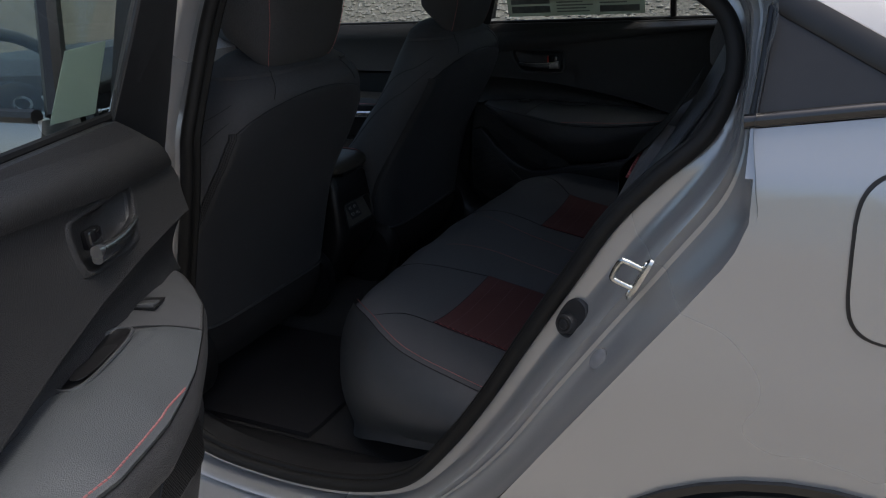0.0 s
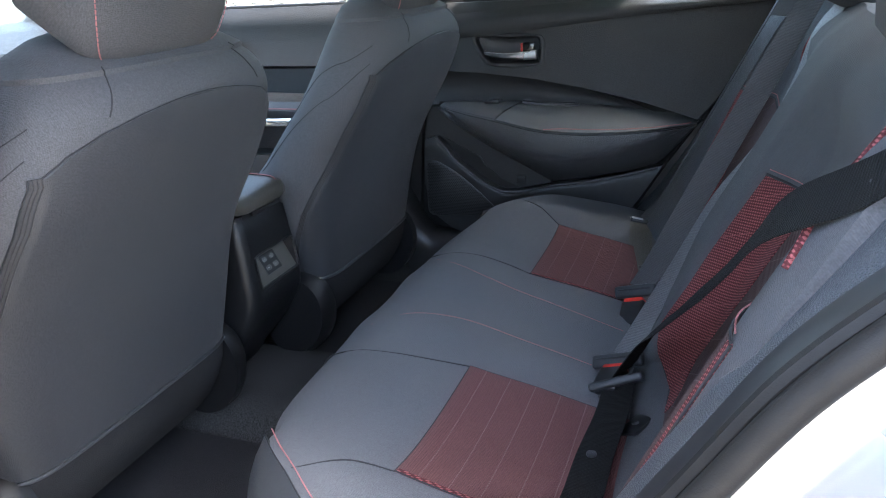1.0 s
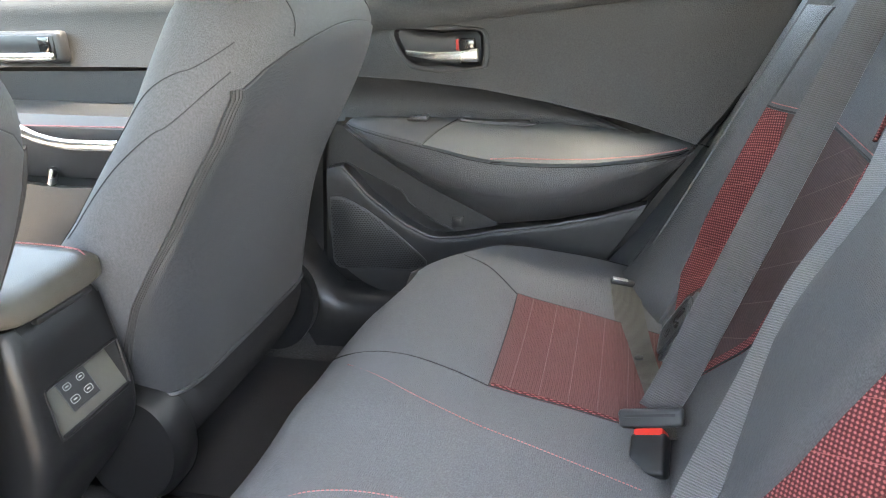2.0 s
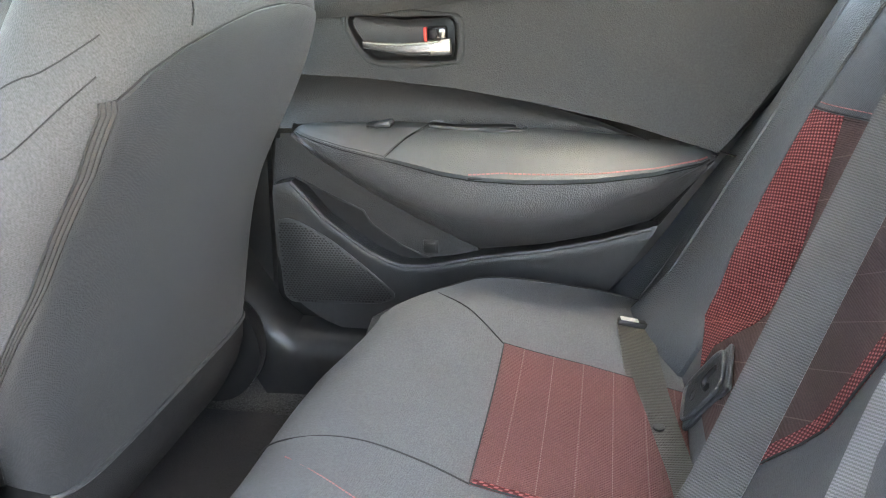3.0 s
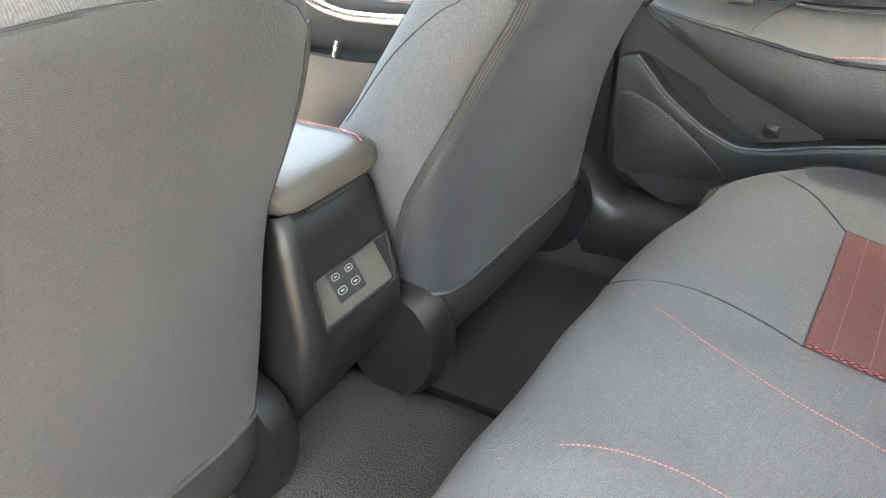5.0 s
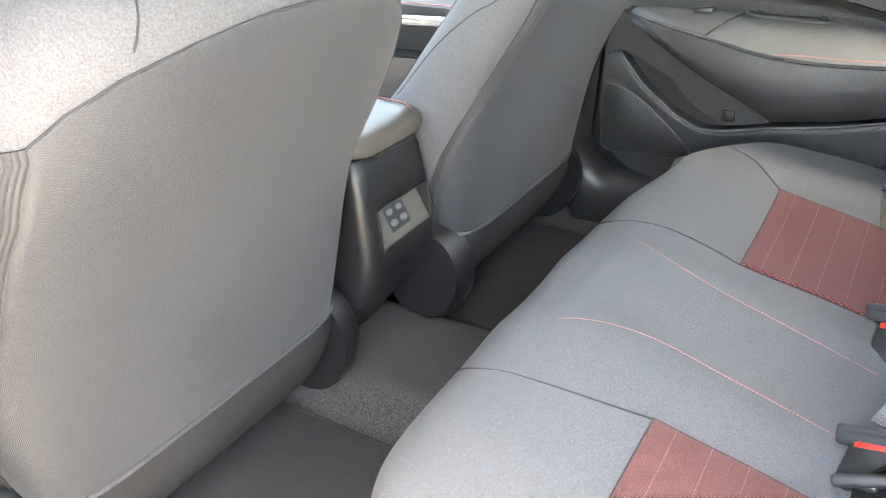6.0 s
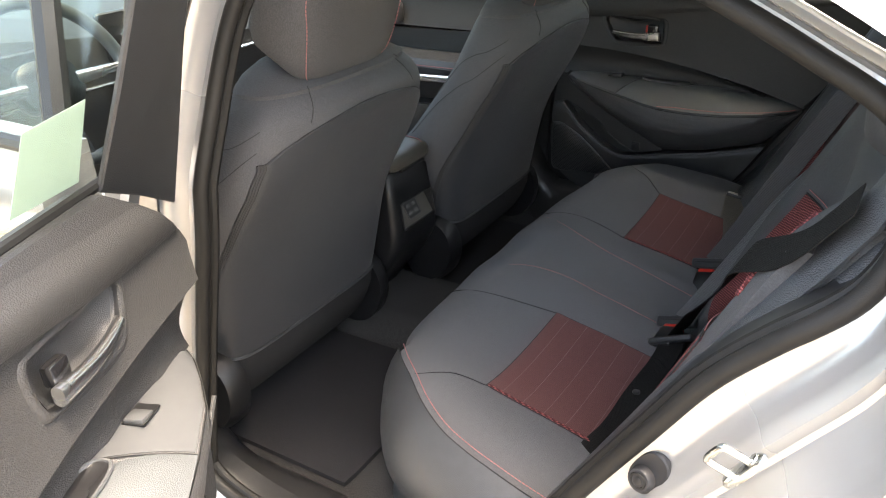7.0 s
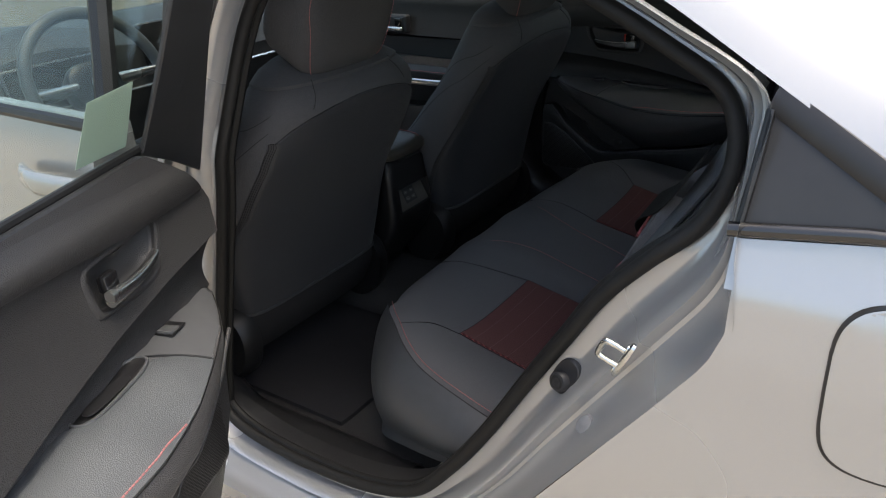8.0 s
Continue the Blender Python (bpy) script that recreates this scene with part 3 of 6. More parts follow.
part("window_moulding", bm, BLACK, CAR, "black moulding over the quarter window")
part("window_moulding", tube([(0.543, qy(1.04) - 0.002, 1.036), (0.549, qy(1.10) - 0.002, 1.10), (0.552, qy(1.155) - 0.002, 1.155)], 0.0045, 8), BLACK, CAR, "thin black edge of the quarter window")

# roof side, roof and rear deck
L1 = curve([(-1.0, -0.60, 1.33), (-0.6, -0.60, 1.385), (-0.18, -0.605, 1.358), (-0.03, -0.60, 1.402), (0.11, -0.605, 1.388), (0.24, -0.635, 1.338), (0.345, -0.655, 1.286), (0.44, -0.68, 1.24), (0.55, -0.708, 1.18), (0.64, -0.725, 1.128), (0.72, -0.745, 1.082), (0.80, -0.765, 1.036), (1.1, -0.775, 1.03), (1.7, -0.70, 1.045)], 80)
L2 = curve([(-1.0, -0.42, 1.39), (-0.6, -0.40, 1.445), (-0.18, -0.40, 1.46), (0.11, -0.40, 1.445), (0.345, -0.42, 1.40), (0.55, -0.45, 1.335), (0.72, -0.50, 1.25), (0.90, -0.56, 1.15), (1.1, -0.62, 1.06), (1.3, -0.62, 1.06), (1.7, -0.60, 1.06)], 80)
for s in (1, -1):
    bm = bmesh.new()
    rows = []
    for a, b in zip(L1, L2):
        row = []
        for k in range(9):
            f = k / 8
            p = a.lerp(b, f) + Vector((0, -0.03, 0.03)) * math.sin(math.pi * f)
            row.append(Vector((p.x, s * p.y + (0.035 * (1 - f) if s < 0 else 0), p.z)))
        rows.append(row)
    grid(bm, rows)
    part("roof_side", bm, PAINT, CAR)
bm = bmesh.new()
grid(bm, [[Vector((a.x, a.y + (-2 * a.y) * k / 6, a.z + 0.02 * math.sin(math.pi * k / 6))) for k in range(7)] for a in L2 if a.x < 0.66])
part("roof", bm, PAINT, CAR)
bm = bmesh.new()
grid(bm, [[Vector((x, y, 1.05)) for y in (-0.64, 0, 0.64)] for x in (1.18, 1.4, 1.7)])
part("boot_lid", bm, PAINT, CAR)
bm = bmesh.new()
grid(bm, [[Vector((a.x, (a.y + 0.04) * (1 - 2 * k / 6), a.z - 0.035)) for k in range(7)] for a in L2 if a.x < 0.60])
part("headliner", bm, HEADLINER, CAR, "pale grey roof lining")
bm = bmesh.new()
grid(bm, [[Vector((x, y, z)) for y in (-0.66, -0.3, 0.3, 0.66)] for x, z in ((0.545, 1.035), (0.6, 1.04), (0.9, 1.04), (1.2, 1.05))])
part("parcel_shelf", bm, CARPET, CAR, "dark parcel shelf behind the rear seat")

# far side of the body: a plain shell behind the trims with window openings left free
bm = bmesh.new()
grid(bm, [[Vector((x, -at(BODY_Y, z), z)) for z in (0.20, 0.35, 0.5, 0.75, 0.92, 1.0, 1.035)] for x in (-1.7, -1.2, -0.6, 0.0, 0.6, 1.2, 1.7)])
part("far_side_panel", bm, PAINT, CAR)
for s in (1, -1):
    bm = bmesh.new()
    grid(bm, [[Vector((x, s * (y + 0.006), z)) for y, z in ((0.68, 1.0), (0.655, (1.02 + zt) / 2), (0.62, zt), (0.48, zt + 0.12))] for x, zt in ((0.56, 1.20), (0.6, 1.15), (0.7, 1.10), (0.8, 1.05), (1.1, 1.03))])
    part("rear_pillar_trim", bm, HEADLINER, CAR, "pale grey lining of the rear pillar")
bm = slab(lambda u, v: Vector((-0.75 + 1.05 * u, 0.705, 0.24 + 0.40 * v)), lambda u, v: Vector((-0.75 + 1.05 * u, 0.72, 0.24 + 0.40 * v)), 2, 2)
part("inner_sill", bm, BLACK, CAR)
# far door's rear seal and the dark panel behind it
SEALX = [(0.45, 0.045), (0.537, 0.100), (0.558, 0.118), (0.683, 0.195), (0.78, 0.263), (0.884, 0.357), (0.952, 0.418), (1.05, 0.485)]
part("far_door_seal", tube([Vector((at(SEALX, 0.45 + 0.6 * k / 30) + 0.004, 0.690, 0.45 + 0.6 * k / 30)) for k in range(31)], 0.010, 8), RUBBER, CAR, "black rubber seal of the far rear door")
bm = slab(lambda u, v: Vector((at(SEALX, 0.30 + 0.78 * v) + 0.10 * u, 0.703, 0.30 + 0.78 * v)), lambda u, v: Vector((at(SEALX, 0.30 + 0.78 * v) + 0.10 * u, 0.73, 0.30 + 0.78 * v)), 2, 16)
part("far_jamb", bm, BLACK, CAR)
# filler slab added to keep the gap by the far pillar dark
bm = slab(lambda u, v: Vector((-0.47 + 0.13 * u + 0.06 * v, 0.702, 0.40 + 0.63 * v)), lambda u, v: Vector((-0.47 + 0.13 * u + 0.06 * v, 0.712, 0.40 + 0.63 * v)), 2, 8)
part("far_pillar_filler", bm, RUBBER, CAR, "black filler added to darken the gap between the far pillar and the door trim")
# far pillars
for name, pts in (("centre_pillar", [(-0.47, 0.70, 0.40), (-0.44, 0.70, 0.75), (-0.41, 0.69, 1.03), (-0.36, 0.63, 1.25), (-0.33, 0.58, 1.37)]),):
    bm = bmesh.new()
    rows = []
    for p in curve(pts, 16):
        rows.append([Vector((p.x - 0.06, p.y + 0.05, p.z)), Vector((p.x - 0.05, p.y, p.z)), Vector((p.x - 0.02, p.y - 0.02, p.z)), Vector((p.x + 0.03, p.y - 0.01, p.z)), Vector((p.x + 0.045, p.y + 0.05, p.z))])
    loft(rows, bm=bm)
    part(name, bm, BLACK, CAR, "dark plastic trim of the far pillar")
# front pillars, cowl
for s in (1, -1):
    part("front_pillar", tube([(-1.75, s * 0.70, 0.98), (-1.4, s * 0.66, 1.18), (-1.0, s * 0.60, 1.36)], 0.04, 10), PAINT, CAR)
bm = bmesh.new()
grid(bm, [[Vector((x, y, z)) for y in (-0.75, 0, 0.75)] for x, z in ((-1.7, 0.98), (-2.2, 0.92), (-2.8, 0.75), (-2.9, 0.3))])
part("bonnet", bm, PAINT, CAR)
# windscreen and rear window
for name, rows in (("windscreen", [[(-1.72, -0.69, 0.99), (-1.76, 0, 1.0), (-1.72, 0.69, 0.99)], [(-1.38, -0.63, 1.19), (-1.41, 0, 1.22), (-1.38, 0.63, 1.19)], [(-1.0, -0.44, 1.39), (-1.0, 0, 1.41), (-1.0, 0.44, 1.39)]]), ("rear_window", [[(0.66, -0.47, 1.285), (0.67, 0, 1.31), (0.66, 0.47, 1.285)], [(0.92, -0.55, 1.15), (0.96, 0, 1.17), (0.92, 0.55, 1.15)], [(1.18, -0.62, 1.055), (1.22, 0, 1.06), (1.18, 0.62, 1.055)]])):
    bm = bmesh.new()
    grid(bm, [[Vector(p) for p in r] for r in rows])
    part(name, bm, SCREEN, CAR, "tinted curved glass").visible_shadow = True
# front near side: front door outside with its handle, as seen through the open door's window
FRONT = thing("front_door", "closed silver front door with its handle", "car door", at=(-1.0, -0.8, 0.35))
bm = slab(lambda u, v: Vector((-1.45 + u * 0.93, at(BODY_Y, 0.335 + 0.68 * v), 0.335 + 0.68 * v)), lambda u, v: Vector((-1.45 + u * 0.93, -0.70, 0.335 + 0.68 * v)), 10, 16)
part("door_skin", bm, PAINT, FRONT)
bm = loft([superring(Vector((-0.72 + 0.22 * f, -0.812 - 0.035 * math.sin(math.pi * f) , 0.93)), Vector((0, 1, 0)), Vector((0, 0, 1)), 0.010 + 0.004 * math.sin(math.pi * f), 0.012 + 0.010 * math.sin(math.pi * f), 2.2, 16) for f in (0, 0.1, 0.25, 0.5, 0.75, 0.9, 1)])
part("door_handle", bm, PAINT, FRONT, "silver grip handle")
part("sill_moulding", tube([(-1.45, -0.772, 1.022), (-0.53, -0.772, 1.022)], 0.012, 8), BLACK, FRONT)
bm = slab(lambda u, v: Vector((-1.40 + 0.22 * v + u * (0.90 - 0.13 * v), -0.745 + 0.125 * v, 1.02 + 0.33 * v)), lambda u, v: Vector((-1.40 + 0.22 * v + u * (0.90 - 0.13 * v), -0.741 + 0.125 * v, 1.02 + 0.33 * v)), 2, 4)
g = part("window_pane", bm, GLASS, FRONT)
g.visible_shadow = False
bm = tube(curve([(-0.50, -0.755, 1.02), (-0.55, -0.69, 1.20), (-0.60, -0.635, 1.345), (-0.9, -0.62, 1.36), (-1.18, -0.64, 1.33), (-1.42, -0.75, 1.02)], 40), 0.02, 8)
part("window_frame", bm, BLACK, FRONT)
# near side centre pillar cover outside
bm = slab(lambda u, v: Vector((-0.52 + 0.20 * v + u * 0.05, at(BODY_Y, 0.40 + 0.95 * v) + 0.012, 0.40 + 0.95 * v)), lambda u, v: Vector((-0.52 + 0.20 * v + u * 0.05, at(BODY_Y, 0.40 + 0.95 * v) + 0.03, 0.40 + 0.95 * v)), 2, 14)
part("centre_pillar", bm, PAINT, CAR)
# inner cover of that pillar
bm = slab(lambda u, v: Vector((-0.64 + 0.23 * v + u * 0.13, -0.655 + 0.07 * v * v, 0.40 + 0.95 * v)), lambda u, v: Vector((-0.64 + 0.23 * v + u * 0.13, -0.69 + 0.07 * v * v, 0.40 + 0.95 * v)), 4, 14)
part("pillar_trim", bm, PLASTIC, CAR)

# striker and rubber stop
STRIKER = thing("door_striker", "zinc-plated steel door striker bolted to the jamb", "door striker", at=(0.42, -0.74, 0.855))
nrm = Vector((-0.90, -0.12, 0.42)).normalized()
c = Vector((0.436, -0.752, 0.850))
axis = Vector((0.40, -0.28, 0.87)).normalized()
side = nrm.cross(axis).normalized()
axis = side.cross(nrm)
part("base_plate", loft([superring(c + nrm * h, axis, side, 0.036 * k, 0.011 * k, 2.2, 24) for h, k in ((0, 1), (0.004, 1), (0.006, 0.9))]), ZINC, STRIKER)
loop = curve([c - axis * 0.017, c - axis * 0.017 + nrm * 0.026, c - axis * 0.013 + nrm * 0.032, c + axis * 0.013 + nrm * 0.032, c + axis * 0.017 + nrm * 0.026, c + axis * 0.017], 26)
part("loop", tube(loop, 0.0038, 10), ZINC, STRIKER)
for s in (1, -1):
    part("bolt", disc(c + axis * 0.024 * s + nrm * 0.005, nrm, 0.006, 0.003, 12), ZINC, STRIKER)
STOP = thing("door_bump_stop", "black rubber door stop set into the jamb", "bump stop", at=(0.335, -0.71, 0.76))
c = Vector((0.338, -0.703, 0.765))
nrm = Vector((-0.25, -0.93, 0.25)).normalized()
axis = Vector((0.50, 0, 0.86)).normalized()
side = nrm.cross(axis).normalized()
STOPGREY = material("dark_grey_rubber", (0.026, 0.026, 0.028), 0.5, spec=0.35)
part("base", loft([superring(c + nrm * h, axis, side, 0.030 * k, 0.0185 * k, 2.4, 32) for h, k in ((-0.004, 1), (0.003, 1), (0.0045, 0.93), (0.0035, 0.80), (0.003, 0.5))]), STOPGREY, STOP)
part("plug", disc(c - axis * 0.009 + nrm * 0.003, nrm, 0.0150, 0.011, 24, r2=0.0135), STOPGREY, STOP)
part("ring", tube([c - axis * 0.009 + nrm * 0.0142 + 0.0085 * (math.cos(a) * axis + math.sin(a) * side) for a in [2 * math.pi * k / 20 for k in range(20)]], 0.0014, 6, closed=True), RUBBER, STOP)
part("recess", disc(c - axis * 0.009 + nrm * 0.0135, nrm, 0.0045, 0.0012, 14), BLACK, STOP)
single("jamb_plug", loft([superring(Vector((0.385, -0.748, 0.735)) + nrm * h, axis, side, 0.016 * k, 0.009 * k, 2.2, 20) for h, k in ((-0.004, 1), (0.002, 1), (0.003, 0.8))]), material("pale_grey_plug", (0.22, 0.22, 0.225), 0.5), "small pale grey oval plug pressed into the jamb", "plug")

# ---------- floor ----------
def floor_z(x, y):
    t = abs(y)
    tunnel = 0.055 * max(0, min(1, (0.145 - t) / 0.03))
    return 0.345 + tunnel + 0.03 * max(0, min(1, (t - 0.55) / 0.1)) + (0.10 * max(0, (x + 0.15) / 0.15) if t < 0.5 else 0)


bm = bmesh.new()
ys = [-0.70 + 1.40 * k / 56 for k in range(57)]
grid(bm, [[Vector((x, y, floor_z(x, y))) for y in ys] for x in [-1.6 + 1.6 * k / 30 for k in range(31)]])
single("floor", bm, CARPET, "dark carpeted car floor with a centre tunnel", "floor", "structure")
for s in (-1, 1):
    bm = slab(lambda u, v: (lambda x, y: Vector((x, y, floor_z(x, y) + 0.012)))(-0.74 + 0.50 * u, s * (0.165 + 0.395 * v)), lambda u, v: (lambda x, y: Vector((x, y, floor_z(x, y) + 0.002)))(-0.74 + 0.50 * u, s * (0.165 + 0.395 * v)), 16, 12)
    single("floor_mat", bm, MAT, "dark textile floor mat lying in the rear footwell", "floor mat", group="rear floor mats")
    # sill cover
    bm = bmesh.new()
    rows = []
    for k in range(19):
        x = -0.52 + 0.62 * k / 18 if s > 0 else -0.56 + 0.55 * k / 18
        lift = 0.06 * max(0, (x + 0.05) / 0.15) ** 2 if x > -0.05 else 0.10 * max(0, (-0.42 - x) / 0.14) ** 2
        if s > 0:
            lift = 0.13 * max(0, (-0.385 - x) / 0.075) ** 1.6
        section = ((0.612, 0.30), (0.616, 0.395), (0.620, 0.432), (0.630, 0.455), (0.648, 0.468), (0.690, 0.474)) if s > 0 else ((0.565, 0.30), (0.575, 0.345), (0.59, 0.368), (0.61, 0.378), (0.65, 0.382), (0.685, 0.382))
        rows.append([Vector((x, s * y, z + lift)) for y, z in section])
    grid(bm, rows)
    part("sill_cover", bm, SATINBLACK, CAR, "dark plastic sill cover")

# ---------- rear bench ----------
PROFILE = [(-0.165, 0.29), (-0.185, 0.345), (-0.222, 0.42), (-0.240, 0.48), (-0.241, 0.535), (-0.222, 0.575), (-0.178, 0.597), (-0.12, 0.601), (-0.05, 0.590), (0.03, 0.571), (0.10, 0.557), (0.17, 0.540), (0.24, 0.522)]
EDGE_Y = [(-0.26, 0.41), (-0.18, 0.445), (-0.145, 0.482), (-0.10, 0.522), (-0.06, 0.560), (-0.005, 0.592), (0.07, 0.612), (0.16, 0.620), (0.25, 0.622)]
TOPZ = [(x, z) for x, z in PROFILE if z > 0.525 or x > 0]


def edge_y(x):
    return at(EDGE_Y, x)


def swell(x, y):
    """How far the cushion's top rises over its profile."""
    w = min(1, abs(y) / edge_y(x))
    ramp = max(0, min(1, (x + 0.17) / 0.12))
    return (0.010 + 0.014 * ramp) * w ** 4 + 0.012 * math.exp(-((w - 0.86) / 0.12) ** 2) * ramp + 0.006 * math.exp(-((abs(y) - 0.10) / 0.05) ** 2) - 0.004 * math.exp(-((abs(y) - 0.32) / 0.12) ** 2)


def seat_z(x, y):
    """Height of the cushion's top."""
    return at(TOPZ, x) + swell(x, y)


BENCH = thing("rear_bench", "dark grey fabric rear bench with dark red inserts", "car seat", at=(0, 0, 0.29))
prof = [(p.x, p.z) for p in curve([(x, 0, z) for x, z in PROFILE], 44)]
bm = bmesh.new()
rows = []
for i, (x, z) in enumerate(prof):
    row = []
    for k in range(61):
        w = -1 + 2 * k / 60
        y = w * edge_y(x)
        zz = z + swell(x, y) * (1 if i > 14 else i / 14)
        row.append(Vector((x + 0.05 * abs(w) ** 8 * max(0, min(1, (-0.165 - x) / 0.05)), y, zz)))
    rows.append(row)
grid(bm, rows)
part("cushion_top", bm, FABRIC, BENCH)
for s in (1, -1):
    seam = curve([(x, s * edge_y(x), seat_z(x, edge_y(x))) for x in (-0.176, -0.14, -0.10, -0.05, 0.0, 0.05, 0.10, 0.15, 0.24)], 30)
    foot = curve([(-0.185, s * 0.445, 0.34), (-0.165, s * 0.51, 0.355), (-0.12, s * 0.568, 0.385), (-0.04, s * 0.608, 0.42), (0.08, s * 0.632, 0.445), (0.24, s * 0.645, 0.48)], 30)
    bm = bmesh.new()
    rows = []
    for i, (a, b) in enumerate(zip(seam, foot)):
        t = i / 29
        out = Vector((-0.6 * (1 - t) ** 2, s * (0.5 + 0.5 * t), 0)).normalized()
        rows.append([a.lerp(b, k / 10) + out * 0.035 * math.sin(math.pi * min(1, (k / 10) * 1.15)) ** 0.8 * (1 if k else 0) for k in range(11)])
    grid(bm, rows)
    part("side_panel", bm, DARKLEATHER, BENCH, "dark leatherette end of the bench")
    line = [p + Vector((0.004, -s * 0.010, 0.0035)) for p in seam]
    if s < 0:
        part("side_stitching", dashes(line, 0.005, 0.0025, 0.0009), THREAD, BENCH, "red stitching")
    part("side_seam", tube([p + Vector((0, 0, 0.0008)) for p in seam], 0.0010, 6), SEAM, BENCH)

    def on(x, y, h=0.0):
        return Vector((x, y, seat_z(x, y) + h))
    # red insert
    y0, y1 = 0.18, (0.435 if s > 0 else 0.455)
    bm = slab(lambda u, v: on(0.0 + 0.235 * u, s * (y0 + (y1 - y0) * v), 0.0028), lambda u, v: on(0.0 + 0.235 * u, s * (y0 + (y1 - y0) * v), -0.004), 14, 14)
    part("seat_insert", bm, REDCLOTH, BENCH, "dark red ribbed fabric insert")
    ring = [on(0.24, s * y0, 0.002)] + [on(0.24 - 0.24 * k / 10, s * y0, 0.002) for k in range(1, 11)] + [on(0, s * (y0 + (y1 - y0) * k / 10), 0.002) for k in range(1, 11)] + [on(0.24 * k / 10, s * y1, 0.002) for k in range(1, 11)]
    part("insert_seam", tube(ring, 0.0011, 6), SEAM, BENCH)
    ye = 0.18 if s > 0 else -0.455
    bm = slab(lambda u, v: on(0.003 + 0.230 * u, ye + 0.006 * v, 0.0036), lambda u, v: on(0.003 + 0.230 * u, ye + 0.006 * v, 0.001), 16, 2)
    part("insert_hem", bm, REDDOT, BENCH, "red dotted hem of the insert")
    # seams running forward from the insert's corners
    pts = curve([on(0.0, s * y1, 0.0006), on(-0.05, s * 0.476, 0.0006), on(-0.10, s * 0.512, 0.0006)], 16)
    part("front_seam", tube(pts, 0.0009, 6), SEAM, BENCH)
    pts = curve([on(0.0, s * y0, 0.0006), on(-0.05, s * 0.193, 0.0006), on(-0.113, s * 0.204, 0.0006), on(-0.17, s * 0.206, 0.0006), (-0.2225, s * 0.206, 0.577), (-0.2405, s * 0.206, 0.535)], 30)
    part("front_seam", tube(pts, 0.0009, 6), SEAM, BENCH)
    # red stitched line beside the middle place
    side_line = [(-0.183, 0.172), (-0.133, 0.140), (-0.076, 0.110), (0.0, 0.088), (0.07, 0.078), (0.19, 0.062)] if s > 0 else [(-0.185, -0.125), (-0.13, -0.085), (-0.05, -0.062), (0.05, -0.068), (0.12, -0.076), (0.19, -0.082)]
    pts = curve([on(x, y, 0.0012) for x, y in side_line], 40)
    part("stitching", dashes(pts, 0.0045, 0.003, 0.0008), THREAD, BENCH, "red stitching")

# backrest
BACK = BENCH


def ease(v):
    v = max(0.0, min(1.0, v))
    return v * v * (3 - 2 * v)


def back_x(y, z):
    a = abs(y)
    bol = max(0, min(1, (a - 0.43) / 0.14))
    bol = bol * bol * (3 - 2 * bol) - 1.6 * max(0, (a - 0.56) / 0.10) ** 2
    mid = max(0, min(1, (0.20 - a) / 0.09)) * max(0, min(1, (0.87 - z) / 0.13))
    low = max(0, min(1, (z - 0.53) / 0.12))
    mid = mid * mid * (3 - 2 * mid) * low * low * (3 - 2 * low)
    lumbar = 0.006 * math.sin(math.pi * max(0, min(1, (z - 0.54) / 0.5)))
    round_top = 0.05 * max(0, (z - 0.98) / 0.08) ** 2
    # each outer place is hollowed between the middle and its bolster
    hollow = ease((a - 0.06) / 0.13) * (1 - ease((a - 0.42) / 0.12)) * (1 - 0.7 * ease((z - 0.90) / 0.10))
    hollow *= 0.052 * ease((z - 0.50) / 0.07) if y < 0 else 0.040 * ease((z - 0.58) / 0.08)
    return 0.252 + (z - 0.60) * 0.467 - 0.022 * bol - 0.006 * mid - lumbar + round_top + hollow


def back_at(y, z, h=0.0):
    return Vector((back_x(y, z) - 0.9 * h, y, z + 0.42 * h))


def top_z(y):
    return 1.045 - 0.05 * max(0, (abs(y) - 0.5) / 0.15)


bm = slab(lambda u, v: back_at(-0.61 + 1.22 * u, 0.50 + (top_z(-0.61 + 1.22 * u) - 0.50) * v), lambda u, v: back_at(-0.61 + 1.22 * u, 0.50 + (top_z(-0.61 + 1.22 * u) - 0.50) * v) + Vector((0.10, 0, -0.02)), 72, 28)
part("backrest", bm, SHADEFABRIC, BACK)
# edges of the inserts as distance from the car's middle by height: inner edge, red to brown, brown to red, outer edge
INSERT_NEAR = ([(0.56, 0.195), (0.58, 0.150), (0.60, 0.105), (0.63, 0.085), (0.70, 0.097), (0.78, 0.102), (0.862, 0.105)],
               [(0.56, 0.205), (0.60, 0.200), (0.63, 0.184), (0.69, 0.199), (0.75, 0.222), (0.81, 0.232), (0.862, 0.248)],
               [(0.56, 0.40), (0.60, 0.53), (0.64, 0.569), (0.862, 0.569)],
               [(0.56, 0.405), (0.60, 0.545), (0.64, 0.577), (0.862, 0.577)])
INSERT_FAR = ([(0.56, 0.235), (0.60, 0.212), (0.66, 0.205), (0.75, 0.205), (0.82, 0.205), (0.862, 0.218)],
              [(0.56, 0.245), (0.60, 0.228), (0.66, 0.222), (0.75, 0.222), (0.82, 0.223), (0.862, 0.236)],
              [(0.56, 0.38), (0.59, 0.445), (0.64, 0.434), (0.73, 0.453), (0.862, 0.496)],
              [(0.56, 0.40), (0.59, 0.465), (0.612, 0.50), (0.69, 0.519), (0.79, 0.530), (0.862, 0.538)])
Z_LO, Z_HI = 0.56, 0.862
PIPING = ([(-0.574, 0.925), (-0.568, 0.945), (-0.556, 0.97), (-0.533, 1.015)], [(0.262, 0.880), (0.280, 0.92), (0.292, 0.97), (0.310, 1.015)])
